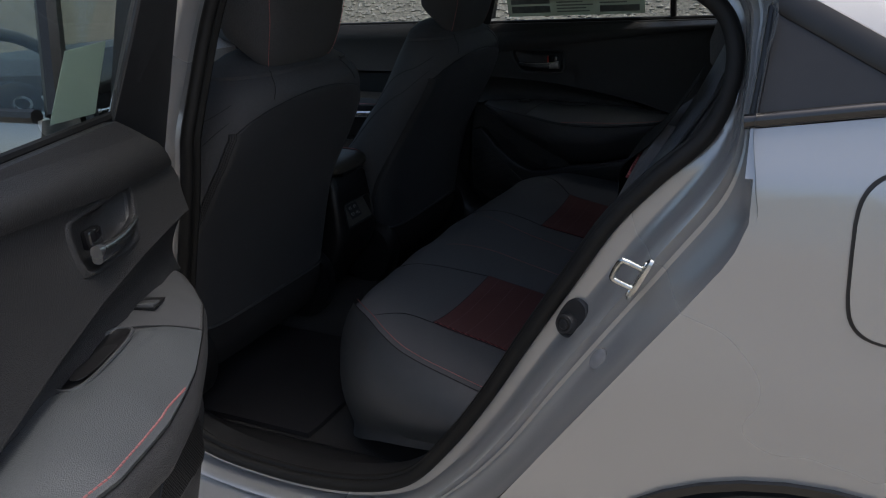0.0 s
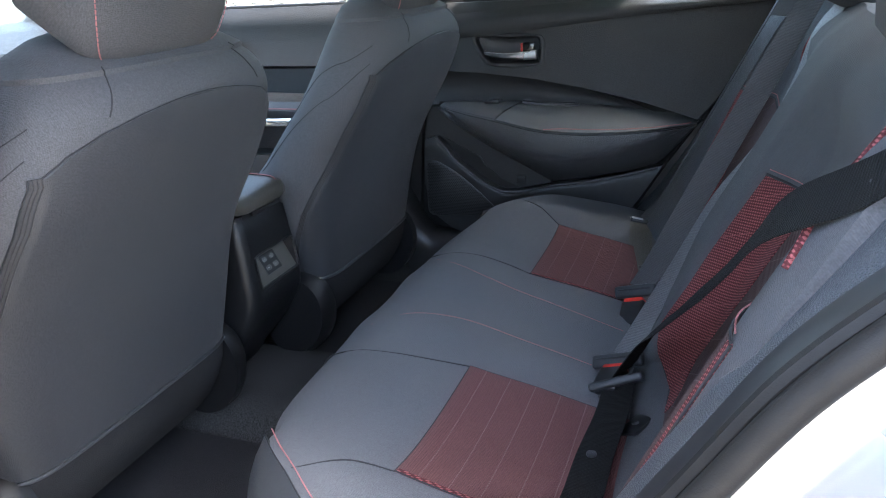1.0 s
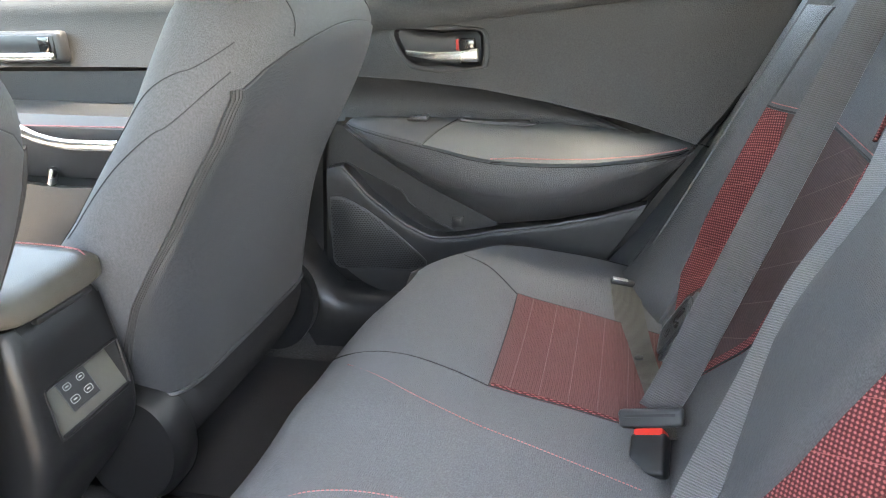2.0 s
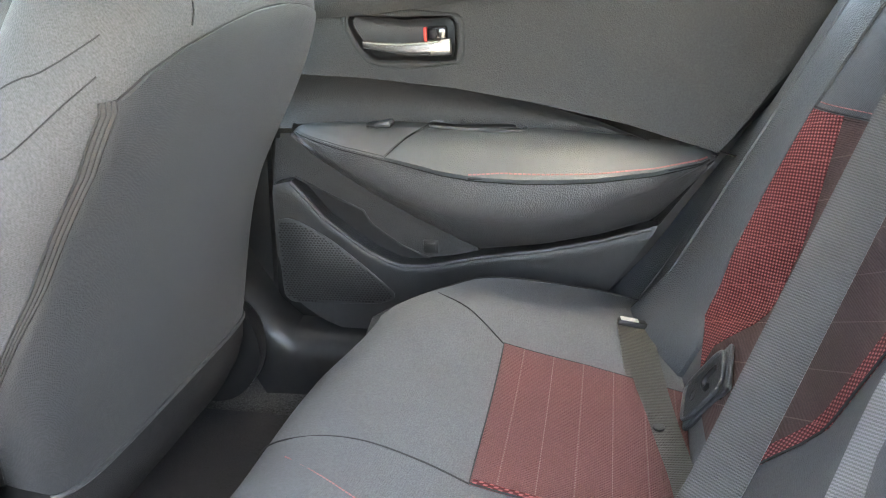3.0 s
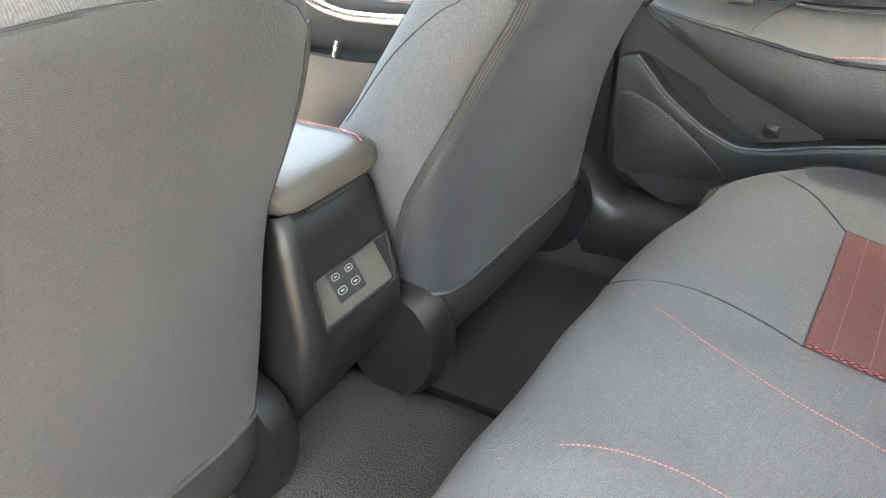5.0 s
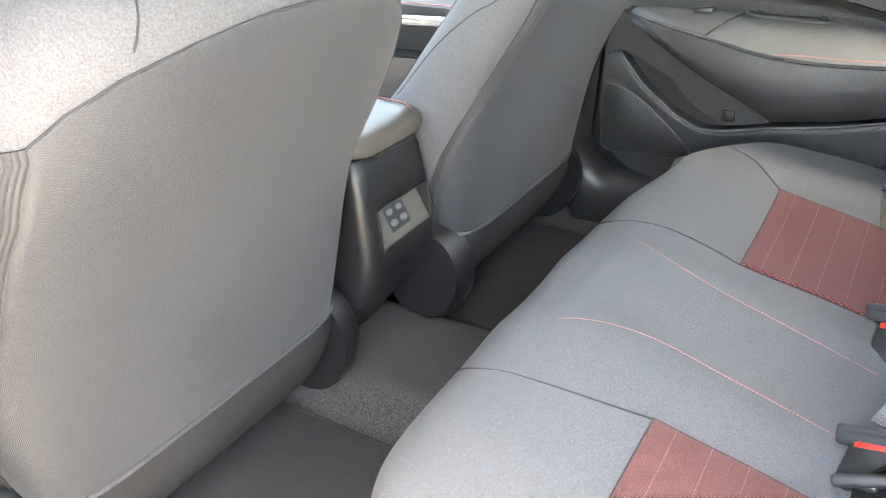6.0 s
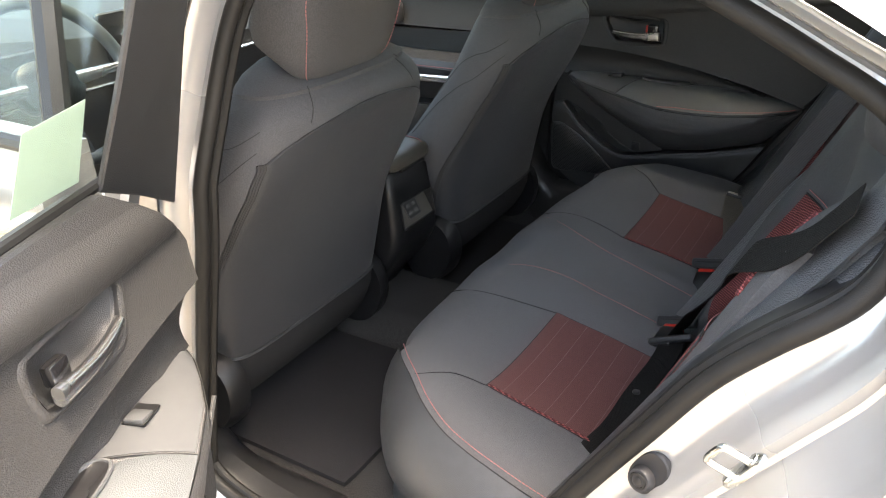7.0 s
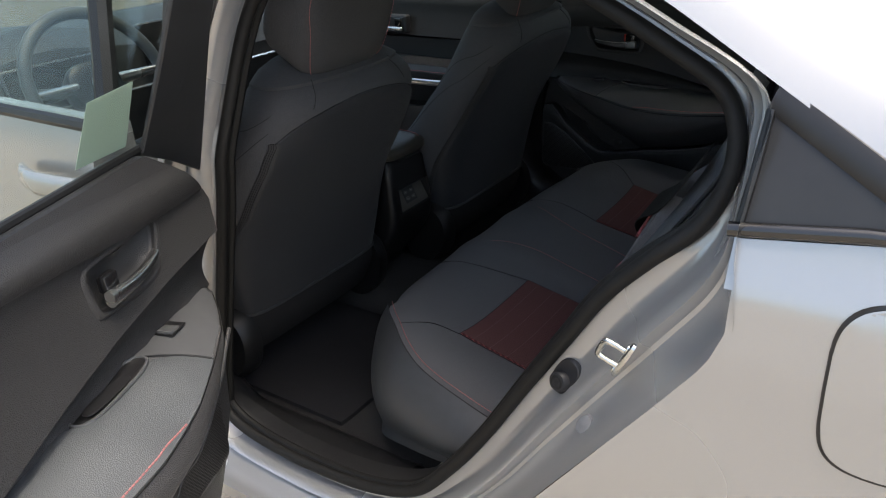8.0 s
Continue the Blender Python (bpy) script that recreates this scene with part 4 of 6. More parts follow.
for s in (1, -1):
    def band(a, b, h):
        def f(u, v, hh=h):
            z = Z_LO + (Z_HI - Z_LO) * v
            return back_at(s * (at(a, z) + (at(b, z) - at(a, z)) * u), z, hh)
        return slab(f, lambda u, v: f(u, v, -0.004), 24, 24)
    Y_IN, Y_RED, Y_BRN, Y_OUT = INSERT_FAR if s > 0 else INSERT_NEAR
    part("red_insert", band(Y_IN, Y_RED, 0.0035), REDDOT, BACK, "red dotted fabric insert")
    part("ribbed_insert", band(Y_RED, Y_BRN, 0.0025), BROWNCLOTH, BACK, "dark brown ribbed fabric insert")
    part("red_insert", band(Y_BRN, Y_OUT, 0.0035), REDDOT, BACK, "red dotted fabric insert")
    for tab in (Y_IN, Y_OUT):
        part("insert_seam", tube([back_at(s * at(tab, Z_LO + (Z_HI - Z_LO) * k / 20), Z_LO + (Z_HI - Z_LO) * k / 20, 0.002) for k in range(21)], 0.0014, 6), SEAM, BACK)
    top = [back_at(s * (Y_IN[-1][1] + (Y_OUT[-1][1] - Y_IN[-1][1]) * k / 24), Z_HI + 0.002, 0.003) for k in range(25)]
    part("insert_seam", tube(top, 0.0014, 6), SEAM, BACK)
    part("stitching", dashes([p + Vector((0.003, 0, 0.006)) for p in top], 0.005, 0.0025, 0.0008), THREAD, BACK, "red stitching")
    # headrest
    rings = []
    for h, a, b in ((0.0, 0.06, 0.02), (0.012, 0.10, 0.04), (0.04, 0.125, 0.052), (0.09, 0.13, 0.055), (0.14, 0.118, 0.05), (0.165, 0.09, 0.036), (0.172, 0.05, 0.015)):
        rings.append(superring(Vector((0.485 + 0.35 * h, s * 0.33, 1.035 + 0.93 * h)), Vector((0, 1, 0)), Vector((0.93, 0, -0.36)), a, b, 2.8, 36))
    part("headrest", loft(rings), SHADEFABRIC, BACK)
    # shaped side trim between backrest and door opening
    bm = bmesh.new()
    rows = []
    for k in range(25):
        z = 0.50 + 0.66 * k / 24
        x = 0.282 + (z - 0.76) * 0.50 if s > 0 else at([(0.50, 0.14), (0.733, 0.275), (0.80, 0.313), (0.85, 0.346), (0.90, 0.377), (0.95, 0.410), (1.0, 0.441), (1.065, 0.476), (1.16, 0.52)], z)
        xo = at([(0.45, 0.05), (0.515, 0.11), (0.61, 0.185), (0.72, 0.255), (0.82, 0.32), (0.905, 0.385), (0.96, 0.445), (1.05, 0.52), (1.16, 0.53)], z) + (0.0 if s > 0 else 0.045)
        if s > 0:
            row = [Vector((x + 0.03, 0.56, z)), Vector((x - 0.012, 0.585, z)), Vector((x - 0.012, 0.615, z + 0.002))]
        else:
            row = [Vector((x + 0.06, -0.575, z)), Vector((x + 0.012, -0.584, z)), Vector((x, -0.594, z)), Vector((x + 0.002, -0.610, z + 0.002))]
        for f, y in ((0.12, 0.630), (0.24, 0.645), (0.28, 0.643), (0.31, 0.633), (0.37, 0.634), (0.40, 0.652), (0.55, 0.668), (0.75, 0.684), (0.92, 0.694), (1.0, 0.698)):
            row.append(Vector((x + (xo - x) * f, s * y, z + 0.004)))
        rows.append(row + [Vector((xo + 0.05, s * 0.70, z + 0.004))])
    grid(bm, rows)
    part("side_bolster", bm, SIDETRIM, BACK, "dark leatherette side bolster beside the door")

# grained pad from the far inserts out to the side trim, its foot swelling over the cushion
def pad_spot(u, v, sink=0.0):
    z = 0.535 + 0.465 * v
    y0 = max(0.462, at(INSERT_FAR[3], z)) + 0.003
    p, q = Vector((back_x(y0, z) - 0.0035, y0, z)), Vector((0.270 + (z - 0.76) * 0.50 + 0.002, 0.588, z))
    swell_out = 0.006 * math.sin(math.pi * u) + 0.024 * math.exp(-((z - 0.555) / 0.05) ** 2) * math.sin(math.pi * (0.06 + 0.94 * u) * 0.62)
    return p.lerp(q, u) + Vector((-swell_out + sink, 0, 0))
part("bolster_pad", slab(lambda u, v: pad_spot(u, v), lambda u, v: pad_spot(u, v, 0.012), 16, 40), SIDETRIM, BACK, "grained leatherette pad beside the far insert")

for pts in PIPING:
    part("piping", tube(curve([back_at(y, z, 0.001) for y, z in pts], 30), 0.0032, 8), REDDOT, BACK, "red piping on the upper backrest")

# belts
def strap(name, label, path, sides, mat=None):
    return tagged(part(name, ribbon(path, sides, 0.047, 0.0014), mat or WEB, None), label, "seat belt", "rear seat belts")


def tongue(parent, a, b, d):
    """A plastic tongue from a to b, thick across, with its metal plate along d."""
    a, b, d = Vector(a), Vector(b), Vector(d).normalized()
    ax = (b - a).normalized()
    d = (d - ax * d.dot(ax)).normalized()
    w = ax.cross(d)
    c = (a + b) / 2 + Vector((-0.002, -0.011, 0.006))
    L = (b - a).length / 2 + 0.004
    m = Matrix((ax, d, w)).transposed().to_4x4()
    m.translation = c
    body = rbox((2 * L, 0.022, 0.013), m, 0.005, 3)
    part("tongue", body, PLASTIC, parent, "dark grey plastic belt tongue")
    part("slot", rbox((2 * L - 0.014, 0.006, 0.0142), m @ pose(0, -0.003, 0), 0.002, 1), BLACK, parent)
    part("latch_plate", rbox((0.026, 0.03, 0.0025), m @ pose(0, 0.022, 0), 0.001, 1), CHROME, parent)


def buckle(a, b, d, label):
    """A buckle below the tongue that lies from a to b, its stalk running along d."""
    a, b, d = Vector(a), Vector(b), Vector(d)
    side = (b - a).normalized()
    d = (d - side * d.dot(side)).normalized()
    up = side.cross(d)
    c = (a + b) / 2 + d * 0.048
    m = Matrix((side, d, up)).transposed().to_4x4()
    m.translation = c
    e = thing("belt_buckle", label, "buckle", "rear belt buckles", at=c)
    part("housing", rbox((0.044, 0.052, 0.022), m, 0.006, 3), BLACK, e)
    part("button", rbox((0.036, 0.014, 0.021), m @ pose(0, -0.024, 0.0), 0.003, 2), REDPLASTIC, e, "red release button")
    part("stalk", ribbon([c + d * 0.015, c + d * 0.032 - Vector((0, 0, 0.004)), c + d * 0.040 - Vector((0, 0, 0.02))], [side] * 3, 0.032, 0.004), WEB, e)


def lay(pts, h=0.012):
    """Points of a belt drawn across the backrest, from (y, z) pairs."""
    return [Vector((0.236 + (z - 0.60) * 0.467 - 0.9 * h - 0.015 * ease((abs(y) - 0.38) / 0.14), y, z + 0.42 * h)) for y, z in pts]


def taut(a, b, low, n=7, gap=0.020):
    """A straight belt from a to b that rests on the backrest where it would sink in; it starts at low."""
    out = [Vector(low)]
    for k in range(n):
        p = Vector(a).lerp(Vector(b), k / (n - 1))
        p.x = min(p.x, back_x(p.y, p.z) - gap) if p.z < 1.03 else p.x
        out.append(p)
    return out


p = taut((0.226, 0.184, 0.612), (0.483, 0.463, 1.10), (0.203, 0.158, 0.578), gap=0.012)
far = strap("seat_belt", "black belt lying over the brown insert of the backrest", p, [(0.061, -0.018, 0.018)] + [(0.062, -0.030, -0.012)] * 2 + [(0.060, -0.045, -0.004)] * 5)
tongue(far, (0.168, 0.166, 0.561), (0.232, 0.146, 0.583), (-0.35, -0.1, -0.6))
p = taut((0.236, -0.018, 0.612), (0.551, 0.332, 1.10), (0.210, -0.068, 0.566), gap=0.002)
mid = strap("seat_belt", "black belt of the middle place, its sheen painted pale, hanging down the backrest", p, [(0.062, -0.014, 0.025)] + [(0.50, -0.83, 0.26)] * 7, SHEENWEB)
tongue(mid, (0.169, -0.069, 0.548), (0.237, -0.087, 0.574), (-0.2, -0.35, -0.6))
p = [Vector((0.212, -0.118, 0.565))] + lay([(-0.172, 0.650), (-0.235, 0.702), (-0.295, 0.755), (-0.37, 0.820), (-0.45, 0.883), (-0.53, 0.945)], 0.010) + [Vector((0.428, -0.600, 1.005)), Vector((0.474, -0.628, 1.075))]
near = strap("seat_belt", "black belt running from the buckle up to the door pillar", p, [(0.46, 0.42, 0.28), (0.40, 0.54, 0.46), (0.34, 0.63, 0.61)] + [(0.31, 0.667, 0.67)] * 6, SHADEWEB)
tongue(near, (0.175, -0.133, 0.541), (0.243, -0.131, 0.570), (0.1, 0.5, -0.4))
lap1 = strap("lap_belt", "black lap belt lying across the cushion to its outer anchor", [(0.21, -0.140, 0.556), (0.210, -0.20, 0.550), (0.204, -0.30, 0.548), (0.202, -0.40, 0.547), (0.19, -0.50, 0.548), (0.215, -0.60, 0.53)], [(0.85, 0.2, 0.3), (0.95, 0.2, 0.0), (0.98, 0.1, -0.12), (0.98, 0, -0.15), (0.98, 0, -0.1), (0.98, 0, -0.1)], SHADEWEB)
def over_seat(x, y, h=0.004):
    return Vector((x, y, seat_z(x, y) + h))
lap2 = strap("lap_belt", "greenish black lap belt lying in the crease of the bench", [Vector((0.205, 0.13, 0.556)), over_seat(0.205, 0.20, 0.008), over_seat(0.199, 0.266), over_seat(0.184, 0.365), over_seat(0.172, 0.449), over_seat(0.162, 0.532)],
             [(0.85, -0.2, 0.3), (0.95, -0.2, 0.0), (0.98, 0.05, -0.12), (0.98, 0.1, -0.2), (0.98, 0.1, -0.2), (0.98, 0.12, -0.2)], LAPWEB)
q = over_seat(0.163, 0.537, 0.006)
m = Matrix.Translation(q) @ Matrix.Rotation(radians(8), 4, "Z") @ Matrix.Rotation(radians(12), 4, "Y")
part("end_clip", rbox((0.050, 0.014, 0.010), m, 0.003, 2), BLACK, lap2, "black clip at the belt's end")
part("tag", rbox((0.024, 0.010, 0.001), m @ pose(-0.010, -0.001, 0.0056), 0.0002, 1), HEADLINER, lap2, "small white printed tag")
part("stop_button", disc((0.200, -0.305, 0.5495), (0, 0, 1), 0.0065, 0.003, 14), PLASTIC, lap1, "round plastic belt stop")
part("stop_button", disc(over_seat(0.186, 0.352, 0.0045), (0, 0, 1), 0.0065, 0.003, 14), PLASTIC, lap2, "round plastic belt stop")
buckle((0.168, 0.166, 0.561), (0.232, 0.146, 0.583), (0.1, -0.75, -0.45), "black belt buckle with a red button, the belt plugged in")
buckle((0.169, -0.069, 0.548), (0.237, -0.087, 0.574), (0.1, -0.9, -0.12), "black belt buckle with a red button beside the middle belt")
def anchor(y, z, turn, label):
    """A plastic cover set into the foot of the backrest, its hook lying in a recess."""
    G = thing("child_seat_anchor", label, "anchor cover", "anchor covers", at=(back_x(y, z), y, z))
    m = Matrix.Translation(back_at(y, z, 0.003)) @ Matrix.Rotation(radians(-65), 4, "Y") @ Matrix.Rotation(radians(turn), 4, "Z")
    part("frame", rbox((0.098, 0.066, 0.006), m @ pose(0, 0, -0.001), 0.003, 3), SIDETRIM, G, "grey moulded frame")
    rim = superring(m @ Vector((0, 0, 0.0055)), m.to_3x3() @ Vector((1, 0, 0)), m.to_3x3() @ Vector((0, 1, 0)), 0.043, 0.028, 5, 40)
    part("rim", tube(rim, 0.0028, 8, closed=True), SIDETRIM, G, "raised dark rim")
    part("flap", rbox((0.082, 0.052, 0.003), m @ pose(0, 0, 0.0045), 0.001, 1), PLASTIC, G, "dark recessed flap")
    hook = [m @ Vector(p) for p in ((0.030, 0.006, 0.0065), (0.012, 0.006, 0.0065), (0.004, 0.000, 0.0065), (0.008, -0.010, 0.0065), (0.016, -0.011, 0.0065))]
    part("hook", tube(curve(hook, 20), 0.0035, 8), BLACK, G)
    part("mark", tube(superring(m @ Vector((-0.020, 0, 0.0062)), m.to_3x3() @ Vector((1, 0, 0)), m.to_3x3() @ Vector((0, 1, 0)), 0.007, 0.007, 2, 18), 0.0006, 5, closed=True), BLACK, G)
anchor(0.380, 0.578, -20, "grey plastic anchor cover at the foot of the backrest")
BRACKET = thing("belt_bracket", "flat black belt bracket lying in the crease of the bench", "bracket", at=(0.252, -0.185, 0.530))
m = Matrix.Translation((0.252, -0.185, 0.536)) @ Matrix.Rotation(radians(66), 4, "Z") @ Matrix.Rotation(radians(-24), 4, "X")
part("plate", rbox((0.100, 0.036, 0.005), m, 0.004, 2), BLACK, BRACKET)
part("bolt", disc(m @ Vector((0.026, 0, 0.0025)), m.to_3x3() @ Vector((0, 0, 1)), 0.0075, 0.004, 14), PLASTIC, BRACKET)
part("bolt", disc(m @ Vector((-0.022, 0, 0.0025)), m.to_3x3() @ Vector((0, 0, 1)), 0.005, 0.003, 12), PLASTIC, BRACKET)

# ---------- front seats ----------
REAR_X = [(0.46, -0.425), (0.50, -0.412), (0.553, -0.403), (0.60, -0.395), (0.65, -0.383), (0.70, -0.367), (0.75, -0.345), (0.80, -0.318), (0.85, -0.289), (0.90, -0.259), (0.95, -0.232), (1.00, -0.212), (1.02, -0.207), (1.045, -0.222), (1.07, -0.262), (1.085, -0.295), (1.092, -0.32)]
FRONT_X = [(0.46, -0.62), (0.58, -0.64), (0.66, -0.615), (0.73, -0.59), (0.82, -0.515), (0.92, -0.435), (0.98, -0.408), (1.03, -0.388), (1.07, -0.372), (1.085, -0.36), (1.092, -0.345)]
HALF_W = [(0.46, 0.205), (0.50, 0.208), (0.553, 0.217), (0.60, 0.231), (0.66, 0.247), (0.74, 0.258), (0.85, 0.260), (0.91, 0.254), (0.95, 0.243), (0.98, 0.234), (1.02, 0.214), (1.05, 0.188), (1.07, 0.158), (1.085, 0.115), (1.092, 0.070)]
ZIP_X = [(0.50, -0.485), (0.56, -0.468), (0.60, -0.455), (0.65, -0.437), (0.70, -0.415), (0.75, -0.385), (0.80, -0.352), (0.85, -0.320), (0.90, -0.287), (0.957, -0.257)]
SEAM_Y = [(0.957, 0.208), (0.975, 0.185), (0.990, 0.150), (1.000, 0.105), (1.006, 0.060), (1.009, 0.02)]


def smooth(table, x):
    """Table read through a short running mean, to round its corners."""
    return sum(at(table, x + d) for d in (-0.03, -0.015, 0.0, 0.015, 0.03)) / 5 if 0.49 < x < 1.05 else at(table, x)


def front_seat(yc, label):
    S = thing("front_seat", label, "car seat", "front seats", at=(-0.6, yc, 0.28))
    def square(z):
        return 2.8 + 4.2 * max(0, min(1, (0.80 - z) / 0.22)) ** 1.5
    def spot(z, th, off=0.0):
        E = square(z)
        xr, xf, a = smooth(REAR_X, z), smooth(FRONT_X, z), smooth(HALF_W, z)
        c, t = (xr + xf) / 2, (xr - xf) / 2
        co, si = math.cos(th), math.sin(th)
        v = Vector((math.copysign(abs(si) ** (2 / E), si) * t, math.copysign(abs(co) ** (2 / E), co) * a, 0))
        n = Vector((v.x / (t * t), v.y / (a * a), 0)).normalized()
        return Vector((c, yc, z)) + v + n * off
    zs = [0.53 + 0.01 * k for k in range(49)] + [1.016, 1.022, 1.028, 1.034, 1.040, 1.046, 1.052, 1.058, 1.062, 1.066, 1.070, 1.074, 1.078, 1.081, 1.084, 1.087, 1.092]
    part("backrest", loft([[spot(z, 2 * math.pi * k / 120) for k in range(120)] for z in zs]), SHADEFABRIC, S, "grey woven backrest cover")
    def edge(z):
        """Angle at which the back panel ends at this height."""
        xr, xf, a, E = smooth(REAR_X, z), smooth(FRONT_X, z), smooth(HALF_W, z), square(z)
        if z <= 0.957:
            v = (at(ZIP_X, z) - (xr + xf) / 2) / ((xr - xf) / 2)
            return math.asin(math.copysign(abs(v) ** (E / 2), v))
        lo = math.acos(min(1, (at(SEAM_Y, z) / a)) ** (E / 2))
        return lo
    pz = [0.553 + 0.404 * k / 24 for k in range(25)] + [0.966, 0.975, 0.983, 0.990, 0.996, 1.001, 1.004, 1.007, 1.009]
    def sheet(off, rim):
        rows = []
        for i, z in enumerate(pz):
            e = edge(z)
            rows.append([spot(z, e + (math.pi - 2 * e) * k / 48, off if 0 < k < 48 and i < len(pz) - 1 else rim) for k in range(49)])
        return rows
    nu, nv = len(pz) - 1, 48
    fr, bk = sheet(0.0032, 0.0005), sheet(-0.008, -0.008)
    part("back_panel", slab(lambda u, v: fr[round(u * nu)][round(v * nv)], lambda u, v: bk[round(u * nu)][round(v * nv)], nu, nv), BACKCLOTH, S, "smooth grey cloth back panel")
    top = [spot(z, edge(z), 0.001) for z in pz if z >= 0.95] + [spot(z, math.pi - edge(z), 0.001) for z in reversed(pz) if z >= 0.95]
    part("back_seam", tube(top, 0.0010, 6), SEAM, S)
    hem = [spot(0.553, edge(0.553) + (math.pi - 2 * edge(0.553)) * k / 40, 0.004) for k in range(41)]
    part("panel_hem", tube(hem, 0.0035, 6), BACKCLOTH, S)
    for s in (1, -1):
        def side(z, th, off=0.001):
            return spot(z, th if s > 0 else math.pi - th, off)
        line = [side(0.56 + 0.40 * k / 24, edge(0.56 + 0.40 * k / 24) - 0.02, 0.001) for k in range(25)]
        def flap(u, v, off):
            z = 0.56 + 0.398 * u
            return side(z, edge(z) - 0.012 - (0.0095 * v) / max(0.05, 0.5 * (smooth(REAR_X, z) - smooth(FRONT_X, z))) / max(0.35, math.cos(edge(z))), off)
        part("zip_flap", slab(lambda u, v: flap(u, v, 0.0022 + 0.0014 * abs(math.sin(3.5 * math.pi * v))), lambda u, v: flap(u, v, -0.003), 40, 14), ZIP, S, "dark ribbed zip flap along the edge")
        for pts in ([(0.70, -0.75), (0.80, -0.72), (0.88, -0.62), (0.95, -0.35), (0.985, 0.05), (1.008, 0.36)], [(0.78, -0.50), (0.86, -0.30), (0.92, 0.0), (0.955, 0.22), (0.978, 0.42)]):
            part("side_seam", tube([side(p.x, p.y, 0.0006) for p in curve([(z, th, 0) for z, th in pts], 110)], 0.0007, 6), SEAM, S)
        part("shoulder_seam", tube([side(p.x, p.y, 0.0010) for p in curve([(1.006, 1.02, 0), (1.03, 1.04, 0), (1.055, 1.02, 0)], 12)], 0.0008, 6), SEAM, S)
    # lower felt flap and hinge covers
    low = loft([[spot(0.552, 2 * math.pi * k / 56).lerp(Vector((-0.50, yc, 0.552)), -0.022 + 0.02 * f) + Vector((-0.045 * f * f, 0, -0.002 - 0.112 * f)) for k in range(56)] for f in (0, 0.3, 0.6, 0.9, 1.0)])
    part("lower_flap", low, FELT, S, "dark felt flap under the back panel")
    for s in (1, -1):
        c = Vector((-0.476, yc + s * 0.218, 0.478))
        out = [c + Vector((0.078 * math.cos(a) + 0.012 * math.sin(a), 0, 0.092 * math.sin(a))) for a in [2 * math.pi * k / 32 for k in range(32)]]
        part("hinge_cover", plate([p - Vector((0, s * 0.012, 0)) for p in out], (0, s, 0), 0.044, inset=0.010), CONSOLE, S, "rounded dark plastic hinge cover")
    # cushion
    rings = []
    for k in range(19):
        f = k / 18
        x = -0.60 - 0.54 * f
        hgt = 0.072 * (1 - max(0, (f - 0.85) / 0.15) ** 3 * 0.7)
        rings.append(superring(Vector((x, yc, 0.478 + 0.030 * f)), Vector((0, 1, 0)), Vector((0, 0, 1)), 0.25 - 0.02 * max(0, (f - 0.7) / 0.3) ** 2, hgt, 3.2, 40))
    part("cushion", loft(rings), FABRIC, S, "grey woven seat cushion")
    part("cushion_seam", tube(curve([(-0.62, yc - 0.13, 0.5565), (-0.85, yc - 0.135, 0.571), (-1.03, yc - 0.13, 0.578), (-1.06, yc, 0.580), (-1.03, yc + 0.13, 0.578), (-0.85, yc + 0.135, 0.571), (-0.62, yc + 0.13, 0.5565)], 40), 0.002, 6), BLACK, S)
    for s in (1, -1):
        part("rail", rbox((0.50, 0.036, 0.045), pose(-0.86, yc + s * 0.20, 0.372), 0.006), BLACK, S)
        part("rail_foot", rbox((0.075, 0.042, 0.028), pose(-0.60, yc + s * 0.205, 0.366, 0, 12, 14), 0.008, 3), BLACK, S, "black rail end cap")
    # headrest
    rings = []
    hc = Vector((-0.292, yc - 0.007, 1.066))
    ay, hn, hu = Vector((0, 1, 0)), Vector((0.954, 0, -0.30)), Vector((0.30, 0, 0.954))
    HR = ((0.0, 0.100, 0.036), (0.004, 0.134, 0.046), (0.018, 0.148, 0.053), (0.05, 0.155, 0.057), (0.09, 0.156, 0.057), (0.13, 0.156, 0.052), (0.16, 0.136, 0.042), (0.18, 0.095, 0.026), (0.187, 0.05, 0.012))
    def head_at(h, a, b, th):
        """The head's rear face is narrower than its front, most at the bottom."""
        q = superring(Vector(), Vector((1, 0, 0)), Vector((0, 1, 0)), a, b, 4.6, 64)[th % 64]
        pinch = 1 - (0.30 - 0.9 * min(h, 0.16)) * max(0, (q.y / b + 1) / 2) ** 1.5
        return hc + hu * (h + 0.050 * max(0, 0.6 - q.y / b) / 1.6 * max(0, 1 - h / 0.10)) + ay * (q.x * pinch) + hn * q.y
    part("headrest", loft([[head_at(h, a, b, k) for k in range(64)] for h, a, b in HR]), SHADEFABRIC, S, "grey woven headrest")
    for th in (6, 26):
        line = [head_at(h, a, b, th) + hn * 0.0012 for h, a, b in HR[1:7]]
        part("stitching", dashes(line, 0.005, 0.003, 0.0009), THREAD, S, "red stitching on the headrest")
    hem = [head_at(0.005, 0.1355, 0.0465, k) for k in range(5, 28)]
    part("headrest_seam", tube(hem, 0.0014, 6), SEAM, S)
    return S


seat = front_seat(0.340, "grey fabric front passenger seat with a smooth cloth back")
other = copy_thing(seat, pose(-0.652, -0.349, 0.28))
other["label"] = "grey fabric front seat beside the open door"

RELEASE = thing("seat_release", "small grey plastic lever on the door post beside the seat", "lever", at=(-0.41, -0.645, 0.79))
part("knob", rbox((0.016, 0.040, 0.012), pose(-0.412, -0.632, 0.793, 0, 25, 0), 0.004, 3), CHROME, RELEASE)

